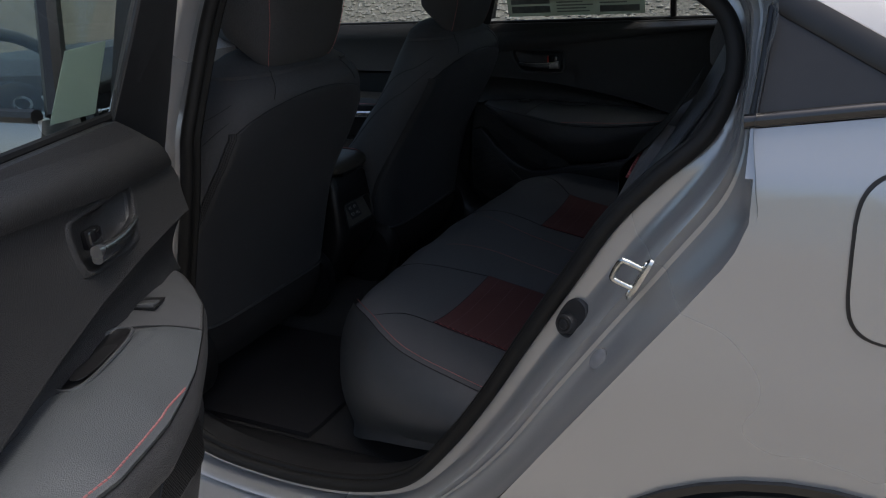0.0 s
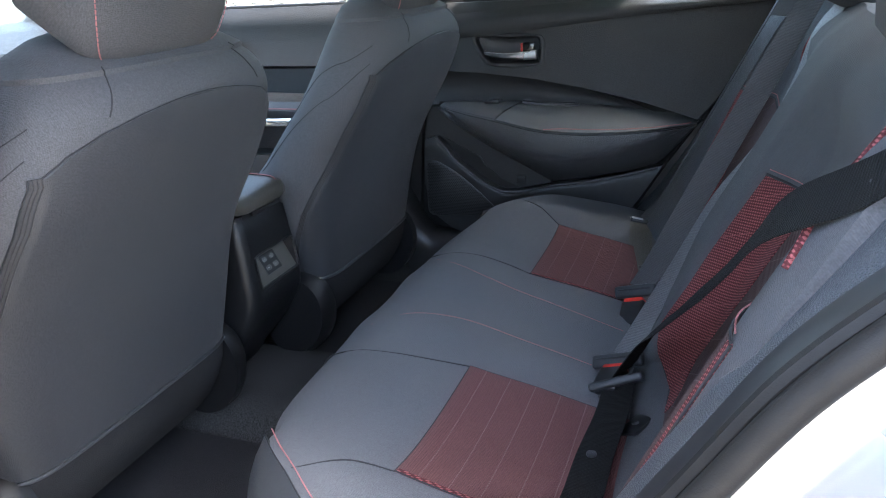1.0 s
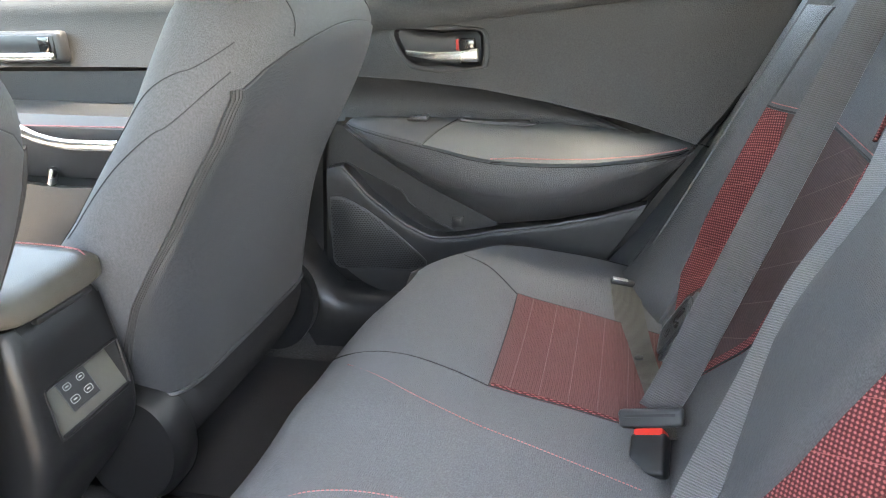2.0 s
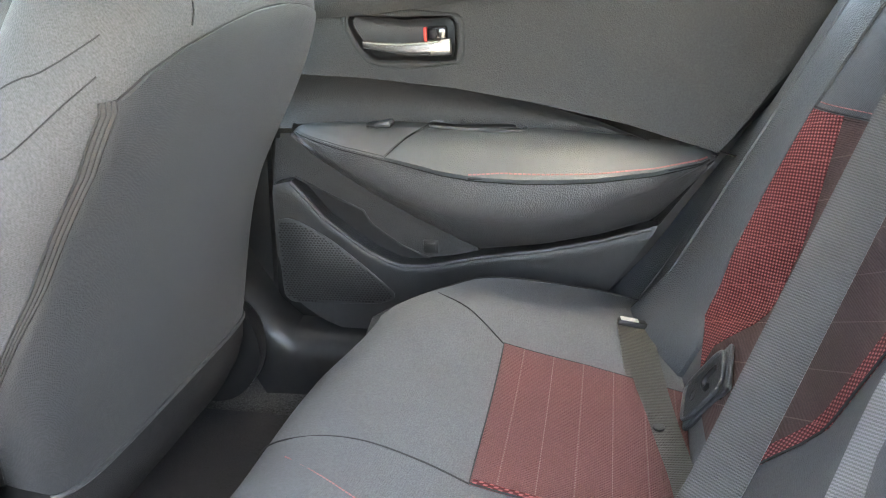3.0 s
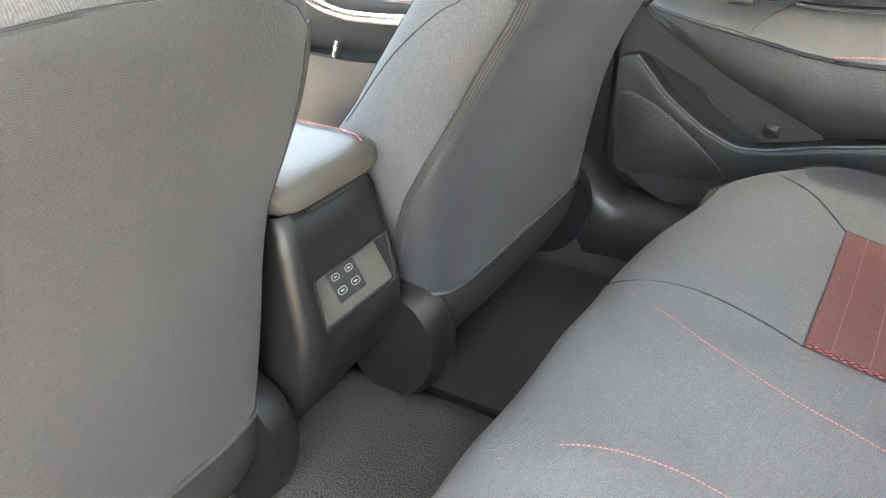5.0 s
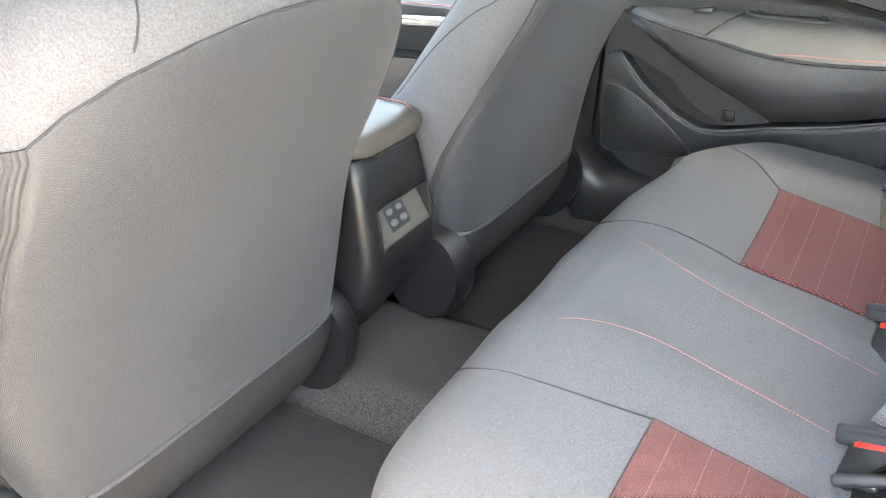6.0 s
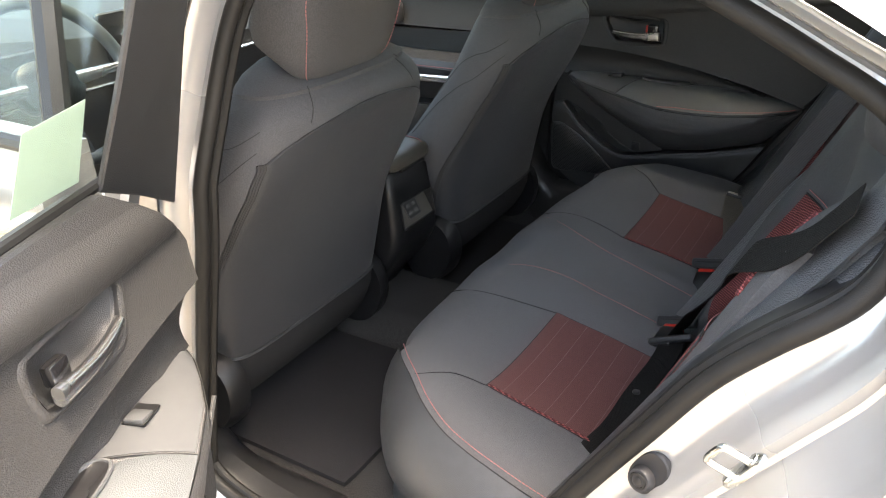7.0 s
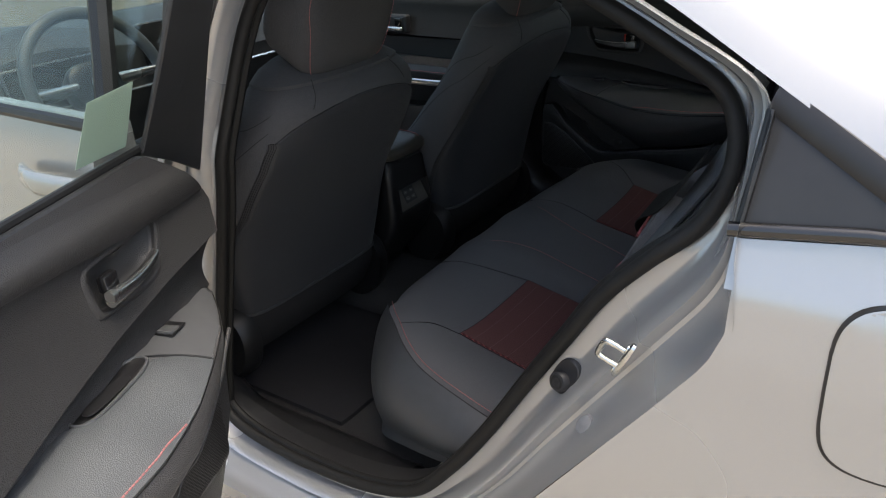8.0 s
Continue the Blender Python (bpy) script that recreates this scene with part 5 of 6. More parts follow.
# ---------- console ----------
CON = thing("centre_console", "dark centre console with a leatherette armrest lid and rear charging ports", "console", at=(-0.6, 0, 0.3))
SECT = [(0.37, 0.074, -0.575), (0.40, 0.076, -0.556), (0.44, 0.079, -0.527), (0.48, 0.083, -0.492), (0.52, 0.087, -0.460), (0.55, 0.089, -0.442), (0.575, 0.089, -0.434), (0.603, 0.088, -0.432), (0.608, 0.088, -0.432), (0.664, 0.084, -0.438), (0.669, 0.084, -0.4385), (0.70, 0.081, -0.443), (0.730, 0.079, -0.448), (0.742, 0.075, -0.456)]
RECESS = (-0.054, 0.066)
rings = []
for z, w, xr in SECT:
    deep = 0.003 + 0.027 * (z - 0.608) / 0.056 if 0.605 < z < 0.667 else 0.0
    r = 0.020
    ring = [Vector((xr - 0.05, -w, z))]
    ring += [Vector((xr - r + r * math.sin(a), -w + r - r * math.cos(a), z)) for a in [math.pi / 2 * k / 7 for k in range(8)]]
    ring += [Vector((xr - (deep if RECESS[0] < y < RECESS[1] else 0), y, z)) for y in (-0.056, -0.0535, -0.03, 0.0, 0.03, 0.0655, 0.068) if abs(y) < w - 0.4 * r]
    ring += [Vector((xr - r + r * math.cos(a), w - r + r * math.sin(a), z)) for a in [math.pi / 2 * k / 7 for k in range(8)]]
    ring += [Vector((xr - 0.05, w, z)), Vector((-1.15, w, z)), Vector((-1.15, -w, z))]
    rings.append(ring)
part("body", loft(rings), CONSOLE, CON)
lid = []
for f, w, lo, hi in ((0.0, 0.060, 0.748, 0.760), (0.010, 0.073, 0.746, 0.770), (0.035, 0.082, 0.745, 0.777), (0.08, 0.085, 0.745, 0.781), (0.20, 0.086, 0.745, 0.783), (0.5, 0.086, 0.745, 0.785), (0.9, 0.082, 0.745, 0.783), (1.0, 0.07, 0.75, 0.77)):
    lid.append(superring(Vector((-0.440 - 0.34 * f, 0.002, (lo + hi) / 2)), Vector((0, 1, 0)), Vector((0, 0, 1)), w, (hi - lo) / 2, 4.0, 48))
LID = part("armrest_lid", loft(lid), LIDLEATHER, CON, "soft leatherette armrest lid with red stitching")
for s in (1, -1):
    part("stitching", dashes([(-0.448, 0.002 + s * 0.060, 0.768), (-0.458, 0.002 + s * 0.066, 0.7775), (-0.475, 0.002 + s * 0.068, 0.7825), (-0.55, 0.002 + s * 0.070, 0.7845), (-0.76, 0.002 + s * 0.070, 0.785)], 0.005, 0.0022, 0.0011), THREAD, LID, "red stitching")
    part("lid_seam", tube([(-0.452, 0.002 + s * 0.065, 0.768), (-0.462, 0.002 + s * 0.070, 0.7765), (-0.48, 0.002 + s * 0.072, 0.781), (-0.55, 0.002 + s * 0.074, 0.783), (-0.76, 0.002 + s * 0.074, 0.783)], 0.0012, 6), BLACK, LID)
part("lid_latch", rbox((0.010, 0.090, 0.008), pose(-0.442, 0.002, 0.744), 0.003), BLACK, CON)


def con_at(y, z, out=0.0):
    return Vector((at([(s[0], s[2]) for s in SECT], z) + out, y, z))


# charging recess and ports
PANEL = material("bronze_grey_panel", (0.062, 0.059, 0.049), 0.34, 0.0, vary=0.05)
TILT = Vector((1, 0, 0.52)).normalized()
def slope(y, z, out=0.0):
    """A spot on the sloping port panel."""
    return Vector((-0.4355 - (z - 0.608) * 0.52, y, z)) + TILT * out
def tile(y0, y1, z0, z1, out, thick, inset=0.0005):
    return plate([slope(y0, z0, out), slope(y0, z1, out), slope(y1, z1, out), slope(y1, z0, out)], TILT, thick, inset=inset)
port_panel = part("port_panel", tile(-0.0535, 0.0655, 0.608, 0.664, 0, 0.002), PANEL, CON, "bronze-grey port panel")
lip = curve([con_at(y, z, 0.0005) for y, z in ((-0.050, 0.605), (0.0, 0.605), (0.062, 0.605), (0.068, 0.612), (0.068, 0.640), (0.068, 0.662), (0.062, 0.668), (0.0, 0.668), (-0.050, 0.668), (-0.056, 0.662), (-0.056, 0.640), (-0.056, 0.611))], 72, True)
part("port_frame", tube(lip, 0.0016, 6, closed=True), BLACK, CON, "thin black rim round the charging recess")
block = part("port_block", tile(-0.022, 0.024, 0.619, 0.653, 0.0018, 0.0012), BLACK, port_panel, "small black charging port block")
part("port_rim", tube([slope(y, z, 0.0030) for y, z in ((-0.022, 0.619), (0.024, 0.619), (0.024, 0.653), (-0.022, 0.653))], 0.0007, 5, closed=True), PLASTIC, port_panel)
for y in (-0.011, 0.012):
    for z, a, b in ((0.6290, 0.0066, 0.0038), (0.6440, 0.0056, 0.0034)):
        ring = superring(slope(y, z, 0.0034), Vector((0, 1, 0)), Vector((-0.46, 0, 0.89)), a, b, 3.2, 20)
        part("port_mark", tube(ring, 0.00036, 5, closed=True), WHITEINK, port_panel)
        ring = superring(slope(y, z, 0.0030), Vector((0, 1, 0)), Vector((-0.46, 0, 0.89)), a * 0.42, b * 0.22, 3.2, 12)
        part("port_mark", plate(ring, TILT, 0.0008), WHITEINK, port_panel)

# ---------- rear doors ----------
SHEETPAPER = paper("pale_printed_paper", (0.46, 0.50, 0.43))
SWITCHTOP = material("grey_satin_plastic", (0.075, 0.077, 0.080), 0.36, vary=0.04, stain_amount=0.03)
X_CLOSED = [(0.33, -0.28), (0.455, -0.285), (0.473, -0.318), (0.486, -0.350), (0.51, -0.384), (0.54, -0.402), (0.60, -0.411), (0.717, -0.402), (0.80, -0.386), (0.89, -0.368), (1.05, -0.345)]
X_REAR = [(0.33, -0.02), (0.45, 0.04), (0.53, 0.10), (0.66, 0.19), (0.76, 0.258), (0.86, 0.325), (0.945, 0.40), (1.05, 0.47)]
CREASE = [(-0.43, 0.898), (-0.356, 0.896), (-0.222, 0.887), (-0.095, 0.872), (0.026, 0.849), (0.143, 0.821), (0.253, 0.786), (0.30, 0.772)]
ARM_TOP = [(-0.354, 0.806), (-0.335, 0.814), (-0.25, 0.815), (-0.132, 0.814), (0.029, 0.803), (0.143, 0.791), (0.243, 0.778), (0.262, 0.772)]
ARM_LOW = [(-0.364, 0.804), (-0.314, 0.799), (-0.245, 0.793), (-0.175, 0.784), (-0.10, 0.770), (-0.056, 0.764), (0.036, 0.761), (0.109, 0.762), (0.181, 0.764), (0.239, 0.764), (0.262, 0.768)]
ARM_CREASE = [(-0.354, 0.800), (-0.25, 0.752), (-0.17, 0.722), (-0.085, 0.702), (0.0, 0.698), (0.074, 0.706), (0.176, 0.735), (0.262, 0.765)]
ARM_BOT = [(-0.361, 0.800), (-0.327, 0.770), (-0.274, 0.736), (-0.207, 0.695), (-0.122, 0.649), (-0.068, 0.619), (0.03, 0.631), (0.113, 0.650), (0.184, 0.674), (0.262, 0.76)]
ARM_OUT = [(-0.354, 0.676), (-0.335, 0.655), (-0.30, 0.630), (-0.25, 0.600), (-0.18, 0.578), (-0.10, 0.562), (0.0, 0.556), (0.10, 0.566), (0.18, 0.595), (0.24, 0.645), (0.262, 0.668)]
POCKET = [(-0.44, 0.712), (-0.393, 0.717), (-0.358, 0.725), (-0.335, 0.700), (-0.311, 0.669), (-0.243, 0.616), (-0.205, 0.597), (-0.188, 0.592), (-0.15, 0.594), (-0.122, 0.599), (-0.071, 0.611), (0.03, 0.627), (0.113, 0.646), (0.184, 0.667), (0.25, 0.69)]
INSERT_LOW = [(-0.400, 0.722), (-0.358, 0.727), (-0.30, 0.697), (-0.252, 0.674), (-0.240, 0.652), (-0.195, 0.618), (-0.150, 0.598), (-0.11, 0.603), (-0.069, 0.613)]
BEZEL = [(-0.252, 0.962), (-0.233, 0.968), (-0.109, 0.965), (-0.090, 0.957), (-0.087, 0.940), (-0.088, 0.912), (-0.103, 0.902), (-0.200, 0.903), (-0.226, 0.916), (-0.244, 0.940)]


def rear_door(s, label, hinge, cover, X_FRONT, frame_front, glass_front):
    """s: 1 for the right side of the car, -1 for the left."""
    D = thing("rear_door", label, "car door", "rear doors", at=hinge)
    V = lambda x, y, z: Vector((x, s * y, z))
    foot = 0.455 if s > 0 else 0.33
    def upper(u, v, back=None):
        z = 0.90 + 0.14 * v
        x = at(X_FRONT, z) + (at(X_REAR, z) - at(X_FRONT, z)) * u
        lo = at(CREASE, x) - 0.004
        z = lo + (1.043 - lo) * v
        x = at(X_FRONT, z) + (at(X_REAR, z) - at(X_FRONT, z)) * u
        lo = at(CREASE, x) - 0.004
        z = lo + (1.043 - lo) * v
        y = 0.660 + 0.012 * math.sin(math.pi * v * 0.8) + 0.05 * max(0, v - 0.75) ** 1.5 * 4 - 0.010 * (1 - v) ** 3
        return V(x, back or y, z)
    rim = [(p.x, p.z) for p in curve([(x, 0, z) for x, z in BEZEL], 60, True)]
    cx, cz = sum(p[0] for p in rim) / 60, sum(p[1] for p in rim) / 60
    def within(x, z, f):
        """Inside the handle's outline drawn in by f."""
        a, hit = [(cx + (px - cx) * f, cz + (pz - cz) * f) for px, pz in rim], False
        for (xa, za), (xb, zb) in zip(a, a[-1:] + a[:-1]):
            if (za > z) != (zb > z) and x < (xb - xa) * (z - za) / (zb - za) + xa:
                hit = not hit
        return hit
    bm = slab(upper, lambda u, v: upper(u, v, 0.735), 110, 36)
    bmesh.ops.delete(bm, geom=[f for f in bm.faces if abs(f.calc_center_median().y) < 0.70 and within(f.calc_center_median().x, f.calc_center_median().z, 1.0)], context="FACES_ONLY")
    part("upper_trim", bm, DOORSKIN, D, "dark soft-touch upper door trim")
    def lower(u, v, back=None):
        z = foot + (0.88 - foot) * v
        x = at(X_FRONT, z) + (at(X_REAR, z) - at(X_FRONT, z)) * u
        hi = at(CREASE, x) - 0.0015
        z = foot + (hi - foot) * v
        x = at(X_FRONT, z) + (at(X_REAR, z) - at(X_FRONT, z)) * u
        f = max(0, min(1, (z - at(ARM_TOP, x)) / max(0.004, hi - at(ARM_TOP, x))))
        hollow = 0.664 + 0.012 * math.sin(math.pi * f ** 0.8) - 0.008 * f ** 3
        return V(x, back or (hollow if z > at(ARM_TOP, x) else 0.686 - 0.022 * max(0, 1 - (at(ARM_TOP, x) - z) / 0.02)), z)
    part("lower_trim", slab(lower, lambda u, v: lower(u, v, 0.735), 60, 60), DOORSKIN, D, "dark grained lower door trim")
    part("crease_seam", tube([V(x, 0.6525, at(CREASE, x) - 0.0028) for x in [at(X_FRONT, 0.897) + 0.004 + (0.286 - at(X_FRONT, 0.897)) * k / 40 for k in range(41)]], 0.0016, 6), RUBBER, D, "dark joint between the trim panels")
    # padded sill under the window
    SILL = [(-0.40, 0.962), (-0.34, 0.962), (-0.21, 0.968), (0.02, 0.992), (0.20, 1.010), (0.48, 1.030)]
    def sill(u, v, back=None):
        z = 1.0
        for _ in range(4):
            x = at(X_FRONT, z) + 0.004 + (0.462 - at(X_FRONT, z)) * u
            lo = at(SILL, x)
            z = lo + (1.044 - lo) * v
        return V(x, back or (0.668 - 0.008 * math.sin(math.pi * min(1, v * 1.3 + 0.15)) + 0.035 * max(0, v - 0.5) ** 1.5 * 2.8), z)
    part("sill_pad", slab(sill, lambda u, v: sill(u, v, 0.72), 30, 12), DOORSKIN, D, "padded door sill under the window")
    # armrest
    def arm(x, w, lift=0.0):
        zt, zl, yo = at(ARM_TOP, x), at(ARM_LOW, x), at(ARM_OUT, x)
        return V(x, 0.680 + (yo - 0.680) * w, zt - (zt - zl) * w ** 2.2 + lift)
    rings = []
    for k in range(61):
        x = -0.354 + 0.616 * k / 60
        zl, zc, zb, yo = at(ARM_LOW, x), at(ARM_CREASE, x), at(ARM_BOT, x), at(ARM_OUT, x)
        ring = [V(x, 0.71, at(ARM_TOP, x))] + [arm(x, w) for w in (0, 0.2, 0.4, 0.6, 0.75, 0.88, 0.95, 1.0)]
        ring += [V(x, y, z) for y, z in ((yo - 0.001, zl - 0.004), (yo - 0.003, zl * 0.75 + zc * 0.25), (yo - 0.003, zl * 0.45 + zc * 0.55), (yo + 0.001, zl * 0.2 + zc * 0.8), (yo + 0.008, zc), (yo * 0.62 + 0.660 * 0.38, zc * 0.62 + zb * 0.38), (yo * 0.25 + 0.660 * 0.75, zc * 0.2 + zb * 0.8), (0.668, zb), (0.71, zb))]
        rings.append(ring)
    part("armrest", loft(rings), ARMSIDE, D, "long dark armrest moulding")
    part("arm_seam", tube([V(x, at(ARM_OUT, x) - 0.0012, at(ARM_LOW, x) - 0.0022) for x in [-0.345 + 0.59 * k / 50 for k in range(51)]], 0.0009, 6), RUBBER, D, "dark joint under the armrest top")
    def switch_top(u, v, lift):
        x = -0.349 + (-0.184 + 0.055 * (1 - v) + 0.349) * u
        return arm(x, 0.04 + 0.93 * v, lift)
    part("switch_panel", slab(lambda u, v: switch_top(u, v, 0.0012), lambda u, v: switch_top(u, v, -0.004), 24, 10), SWITCHTOP, D, "smooth grey window switch panel")
    def pad_top(u, v, lift, x0=-0.182):
        xs = x0 + 0.056 * (1 - v)
        x = xs + (0.256 - xs) * u
        e = min(1, u * 9, (1 - u) * 14) ** 0.5
        w0 = 0.05 + 0.27 * max(0, 1 - (abs(x + 0.07) / 0.09) ** 3)
        p = arm(x, w0 + (1 - w0) * v, lift + (0.0055 * math.sin(math.pi * (0.08 + 0.84 * v)) ** 0.5 * e if lift > 0 else 0))
        return p - Vector((0, s * 0.003 * v ** 6 * e, 0)) if lift > 0 else p
    pad = part("armrest_pad", slab(lambda u, v: pad_top(u, v, 0.0015), lambda u, v: pad_top(u, v, -0.004), 50, 18), LEATHER, D, "padded leatherette armrest top")
    seam = [arm(-0.182 + 0.056 * (1 - k / 16), 0.05 + 0.95 * k / 16, 0.0016) for k in range(17)]
    part("pad_seam", tube(seam, 0.0010, 6), BLACK, pad)
    line = []
    for k in range(26):
        f = k / 25
        x = -0.062 + 0.315 * f
        w = 0.945 + 0.045 * max(0, 1 - f * 7)
        q = arm(x, w, 0.0045)
        line.append(q - Vector((0, s * 0.0022, 0)))
    part("stitching", dashes(line, 0.005, 0.0018, 0.0014), THREAD, pad, "red stitching")
    part("lip_seam", tube([p + Vector((0, -s * 0.002, -0.005)) for p in line], 0.0016, 6), BLACK, pad)
    # window switch and grip well
    part("window_switch", rbox((0.036, 0.028, 0.003), pose(-0.206, s * 0.652, 0.8160), 0.001), BLACK, D)
    part("switch_key", rbox((0.024, 0.024, 0.006), pose(-0.201, s * 0.652, 0.8175, 0, -9, 0), 0.002), SWITCHTOP, D, "grey window switch key")
    well = superring(V(-0.064, 0.657, 0.0), Vector((1, s * 0.06, 0)), Vector((0, 1, 0)), 0.068, 0.020, 3, 32)
    well = [Vector((p.x, p.y, at(ARM_TOP, p.x))) for p in well]
    c = sum(well, Vector()) / len(well)
    rings = [[p + Vector((0, 0, -0.004)) for p in well], [p + Vector((0, 0, 0.0030)) for p in well], [c + (p - c) * 0.96 + Vector((0, 0, 0.0032)) for p in well], [c + (p - c) * 0.92 + Vector((0, 0, 0.0016)) for p in well], [c + (p - c) * 0.3 + Vector((0, 0, 0.0012)) for p in well]]
    part("grip_well", loft(rings), BLACK, D, "dark grip well beside the trim")
    part("grip_rim", tube([p + Vector((0, 0, 0.0030)) for p in well], 0.0024, 6, closed=True), SWITCHTOP, D, "smooth grey rim of the grip well")
    tray = [c + Vector(((p - c).x * 0.62 + 0.012, (p - c).y * 0.55 - s * 0.004, 0.0030)) for p in well]
    part("grip_tray", plate(tray, (0, 0, 1), 0.0012, inset=0.0004), SATINBLACK, D, "dark tray in the grip well")
    # door pocket panel with loudspeaker
    def pocket(u, v, y=None):
        z0 = (foot + 0.008) + 0.33 * v
        xf, xr = -0.425, 0.20
        x = xf + (xr - xf) * u
        hi = at(POCKET, x)
        z = (foot + 0.008) + (hi - (foot + 0.008)) * v
        fr = at(X_FRONT, z) + 0.012
        re = at(X_REAR, z) - 0.006
        x = fr + (re - fr) * u
        hi = at(POCKET, x)
        z = (foot + 0.008) + (hi - (foot + 0.008)) * v
        return V(x, y or (0.652 + 0.012 * (1 - v) + 0.006 * max(0, 1 - (1 - v) / 0.05)), z)
    part("door_pocket", slab(pocket, lambda u, v: pocket(u, v, 0.70), 60, 24), PLASTIC, D, "dark moulded door pocket")
    rimline = [V(x, 0.651, at(POCKET, x)) for x in [-0.358 + 0.54 * k / 60 for k in range(61)]]
    part("pocket_rim", tube(rimline, 0.0035, 8), LOWTRIM, D, "rounded rim of the door pocket")
    clampx = lambda x, z: max(x, at(X_FRONT, z) + 0.010)
    slot = [(x, z + 0.006) for x, z in INSERT_LOW[1:7]] + [(x, at(POCKET, x) - 0.012) for x in (-0.16, -0.19, -0.22, -0.26, -0.30, -0.325, -0.35)]
    # black plate stands in for the shade inside the pocket's slot
    part("pocket_shade", plate([V(clampx(x, z), 0.690, z) for x, z in slot], (0, -s, 0), 0.006), BLACK, D, "black plate painting the shade in the door pocket's opening")
    tri = INSERT_LOW + [(x, at(ARM_BOT, x) + 0.004) for x in (-0.075, -0.122, -0.165, -0.207, -0.24, -0.274, -0.30, -0.327, -0.352)] + [(-0.385, 0.815), (-0.405, 0.80)]
    part("trim_insert", plate([V(clampx(x, z), 0.690, z) for x, z in tri], (0, -s, 0), 0.016, inset=0.002), DOORSKIN, D, "dark felt-like insert over the door pocket")
    part("insert_edge", tube([V(clampx(x, z), 0.673, z) for x, z in INSERT_LOW[1:7]], 0.002, 6), PLASTIC, D)
    part("hook", rbox((0.024, 0.004, 0.022), pose(-0.146, s * 0.6725, 0.618), 0.002), BLACK, D)
    part("hook_hole", rbox((0.016, 0.002, 0.013), pose(-0.146, s * 0.6705, 0.618), 0.0015), BLACK, D)
    sx = at(X_FRONT, 0.58) - at(X_CLOSED, 0.58) + 0.014
    spk = [(-0.402, 0.655), (-0.395, 0.664), (-0.376, 0.665), (-0.345, 0.650), (-0.31, 0.627), (-0.262, 0.585), (-0.222, 0.545), (-0.220, 0.534), (-0.235, 0.526), (-0.262, 0.521), (-0.38, 0.517), (-0.400, 0.523), (-0.408, 0.54)]
    spk = [(x + sx, z) for x, z in spk]
    def spk_y(z):
        return 0.652 + 0.012 * (1 - (z - 0.34) / 0.33) - 0.001
    ring = curve([(x, 0, z) for x, z in spk], 60, True)
    bm = plate([V(p.x, spk_y(p.z), p.z) for p in ring], (0, -s, 0), 0.003, inset=0.002)
    grille = part("speaker_grille", bm, PLASTIC, D, "black perforated loudspeaker grille")
    def inside(x, z):
        c, k = False, len(spk)
        for i in range(k):
            (xa, za), (xb, zb) = spk[i], spk[i - 1]
            if (za > z) != (zb > z) and x < (xb - xa) * (z - za) / (zb - za) + xa:
                c = not c
        return c
    bm = bmesh.new()
    for i in range(36):
        for j in range(40):
            x, z = -0.408 + sx + 0.0056 * i + (0.0028 if j % 2 else 0), 0.518 + 0.0040 * j
            if inside(x - 0.003, z) and inside(x + 0.004, z) and inside(x, z + 0.004) and inside(x, z - 0.004):
                y = spk_y(z) - 0.0032
                vs = [bm.verts.new(V(x + 0.0027 * math.cos(a), y, z + 0.0019 * math.sin(a))) for a in (0, 1.57, 3.14, 4.71)]
                vi = [bm.verts.new(V(x + 0.0023 * math.cos(a), y - 0.0002, z + 0.0015 * math.sin(a))) for a in (0, 1.57, 3.14, 4.71)]
                for q in range(4):
                    bm.faces.new((vs[q], vs[(q + 1) % 4], vi[(q + 1) % 4], vi[q]))
                bm.faces.new(vi)
    part("grille_mesh", bm, RUBBER, grille, smooth=False)["kind"] = "stuff"
    # inside handle in its cup
    def skin_y(x, z):
        lo = at(CREASE, x) + 0.0015
        v = (z - lo) / (1.043 - lo)
        return 0.660 + 0.012 * math.sin(math.pi * v * 0.8) + 0.05 * max(0, v - 0.75) ** 1.5 * 4 - 0.010 * max(0, 1 - v) ** 3
    def cup(f, grow, y):
        out = []
        for px, pz in rim:
            d = Vector((px - cx, 0, pz - cz))
            q = Vector((cx, 0, cz)) + d * f + d.normalized() * grow
            out.append(V(q.x, skin_y(q.x, q.z) + y, q.z))
        return out
    part("handle_bezel", loft([cup(1, 0.007, 0.002), cup(1, 0.006, -0.0004), cup(1, 0.003, -0.0022), cup(1, -0.001, -0.0026), cup(1, -0.004, -0.0012), cup(1, -0.006, 0.006)], caps=False), DOORSKIN, D, "smooth dark rim of the handle cup")
    part("handle_cup", loft([cup(1, -0.0055, 0.001), cup(1, -0.0075, 0.010), cup(1, -0.0078, 0.012)], caps=False), BLACK, D, "black gap round the handle cup")
    part("cup_floor", loft([cup(1, -0.0085, 0.004), cup(1, -0.010, 0.008), cup(0.75, -0.010, 0.015), cup(0.3, 0, 0.017), cup(0.004, 0, 0.017)], caps=False), PLASTIC, D, "dark grey floor of the handle cup")
    lever = []
    for k in range(17):
        f = k / 16
        lever.append(superring(V(-0.224 + 0.127 * f, 0.648 + 0.012 * (1 - f) ** 3, 0.9285 - 0.004 * f - 0.004 * math.sin(math.pi * f)), Vector((0, 1, 0)), Vector((0, 0, 1)), 0.0070, 0.0058 + 0.0052 * f, 2.8, 16))
    part("door_lever", loft(lever), CHROME, D, "satin chrome door lever")
    part("lock_knob", rbox((0.028, 0.014, 0.024), pose(-0.117, s * 0.660, 0.9395), 0.004), GLOSS, D)
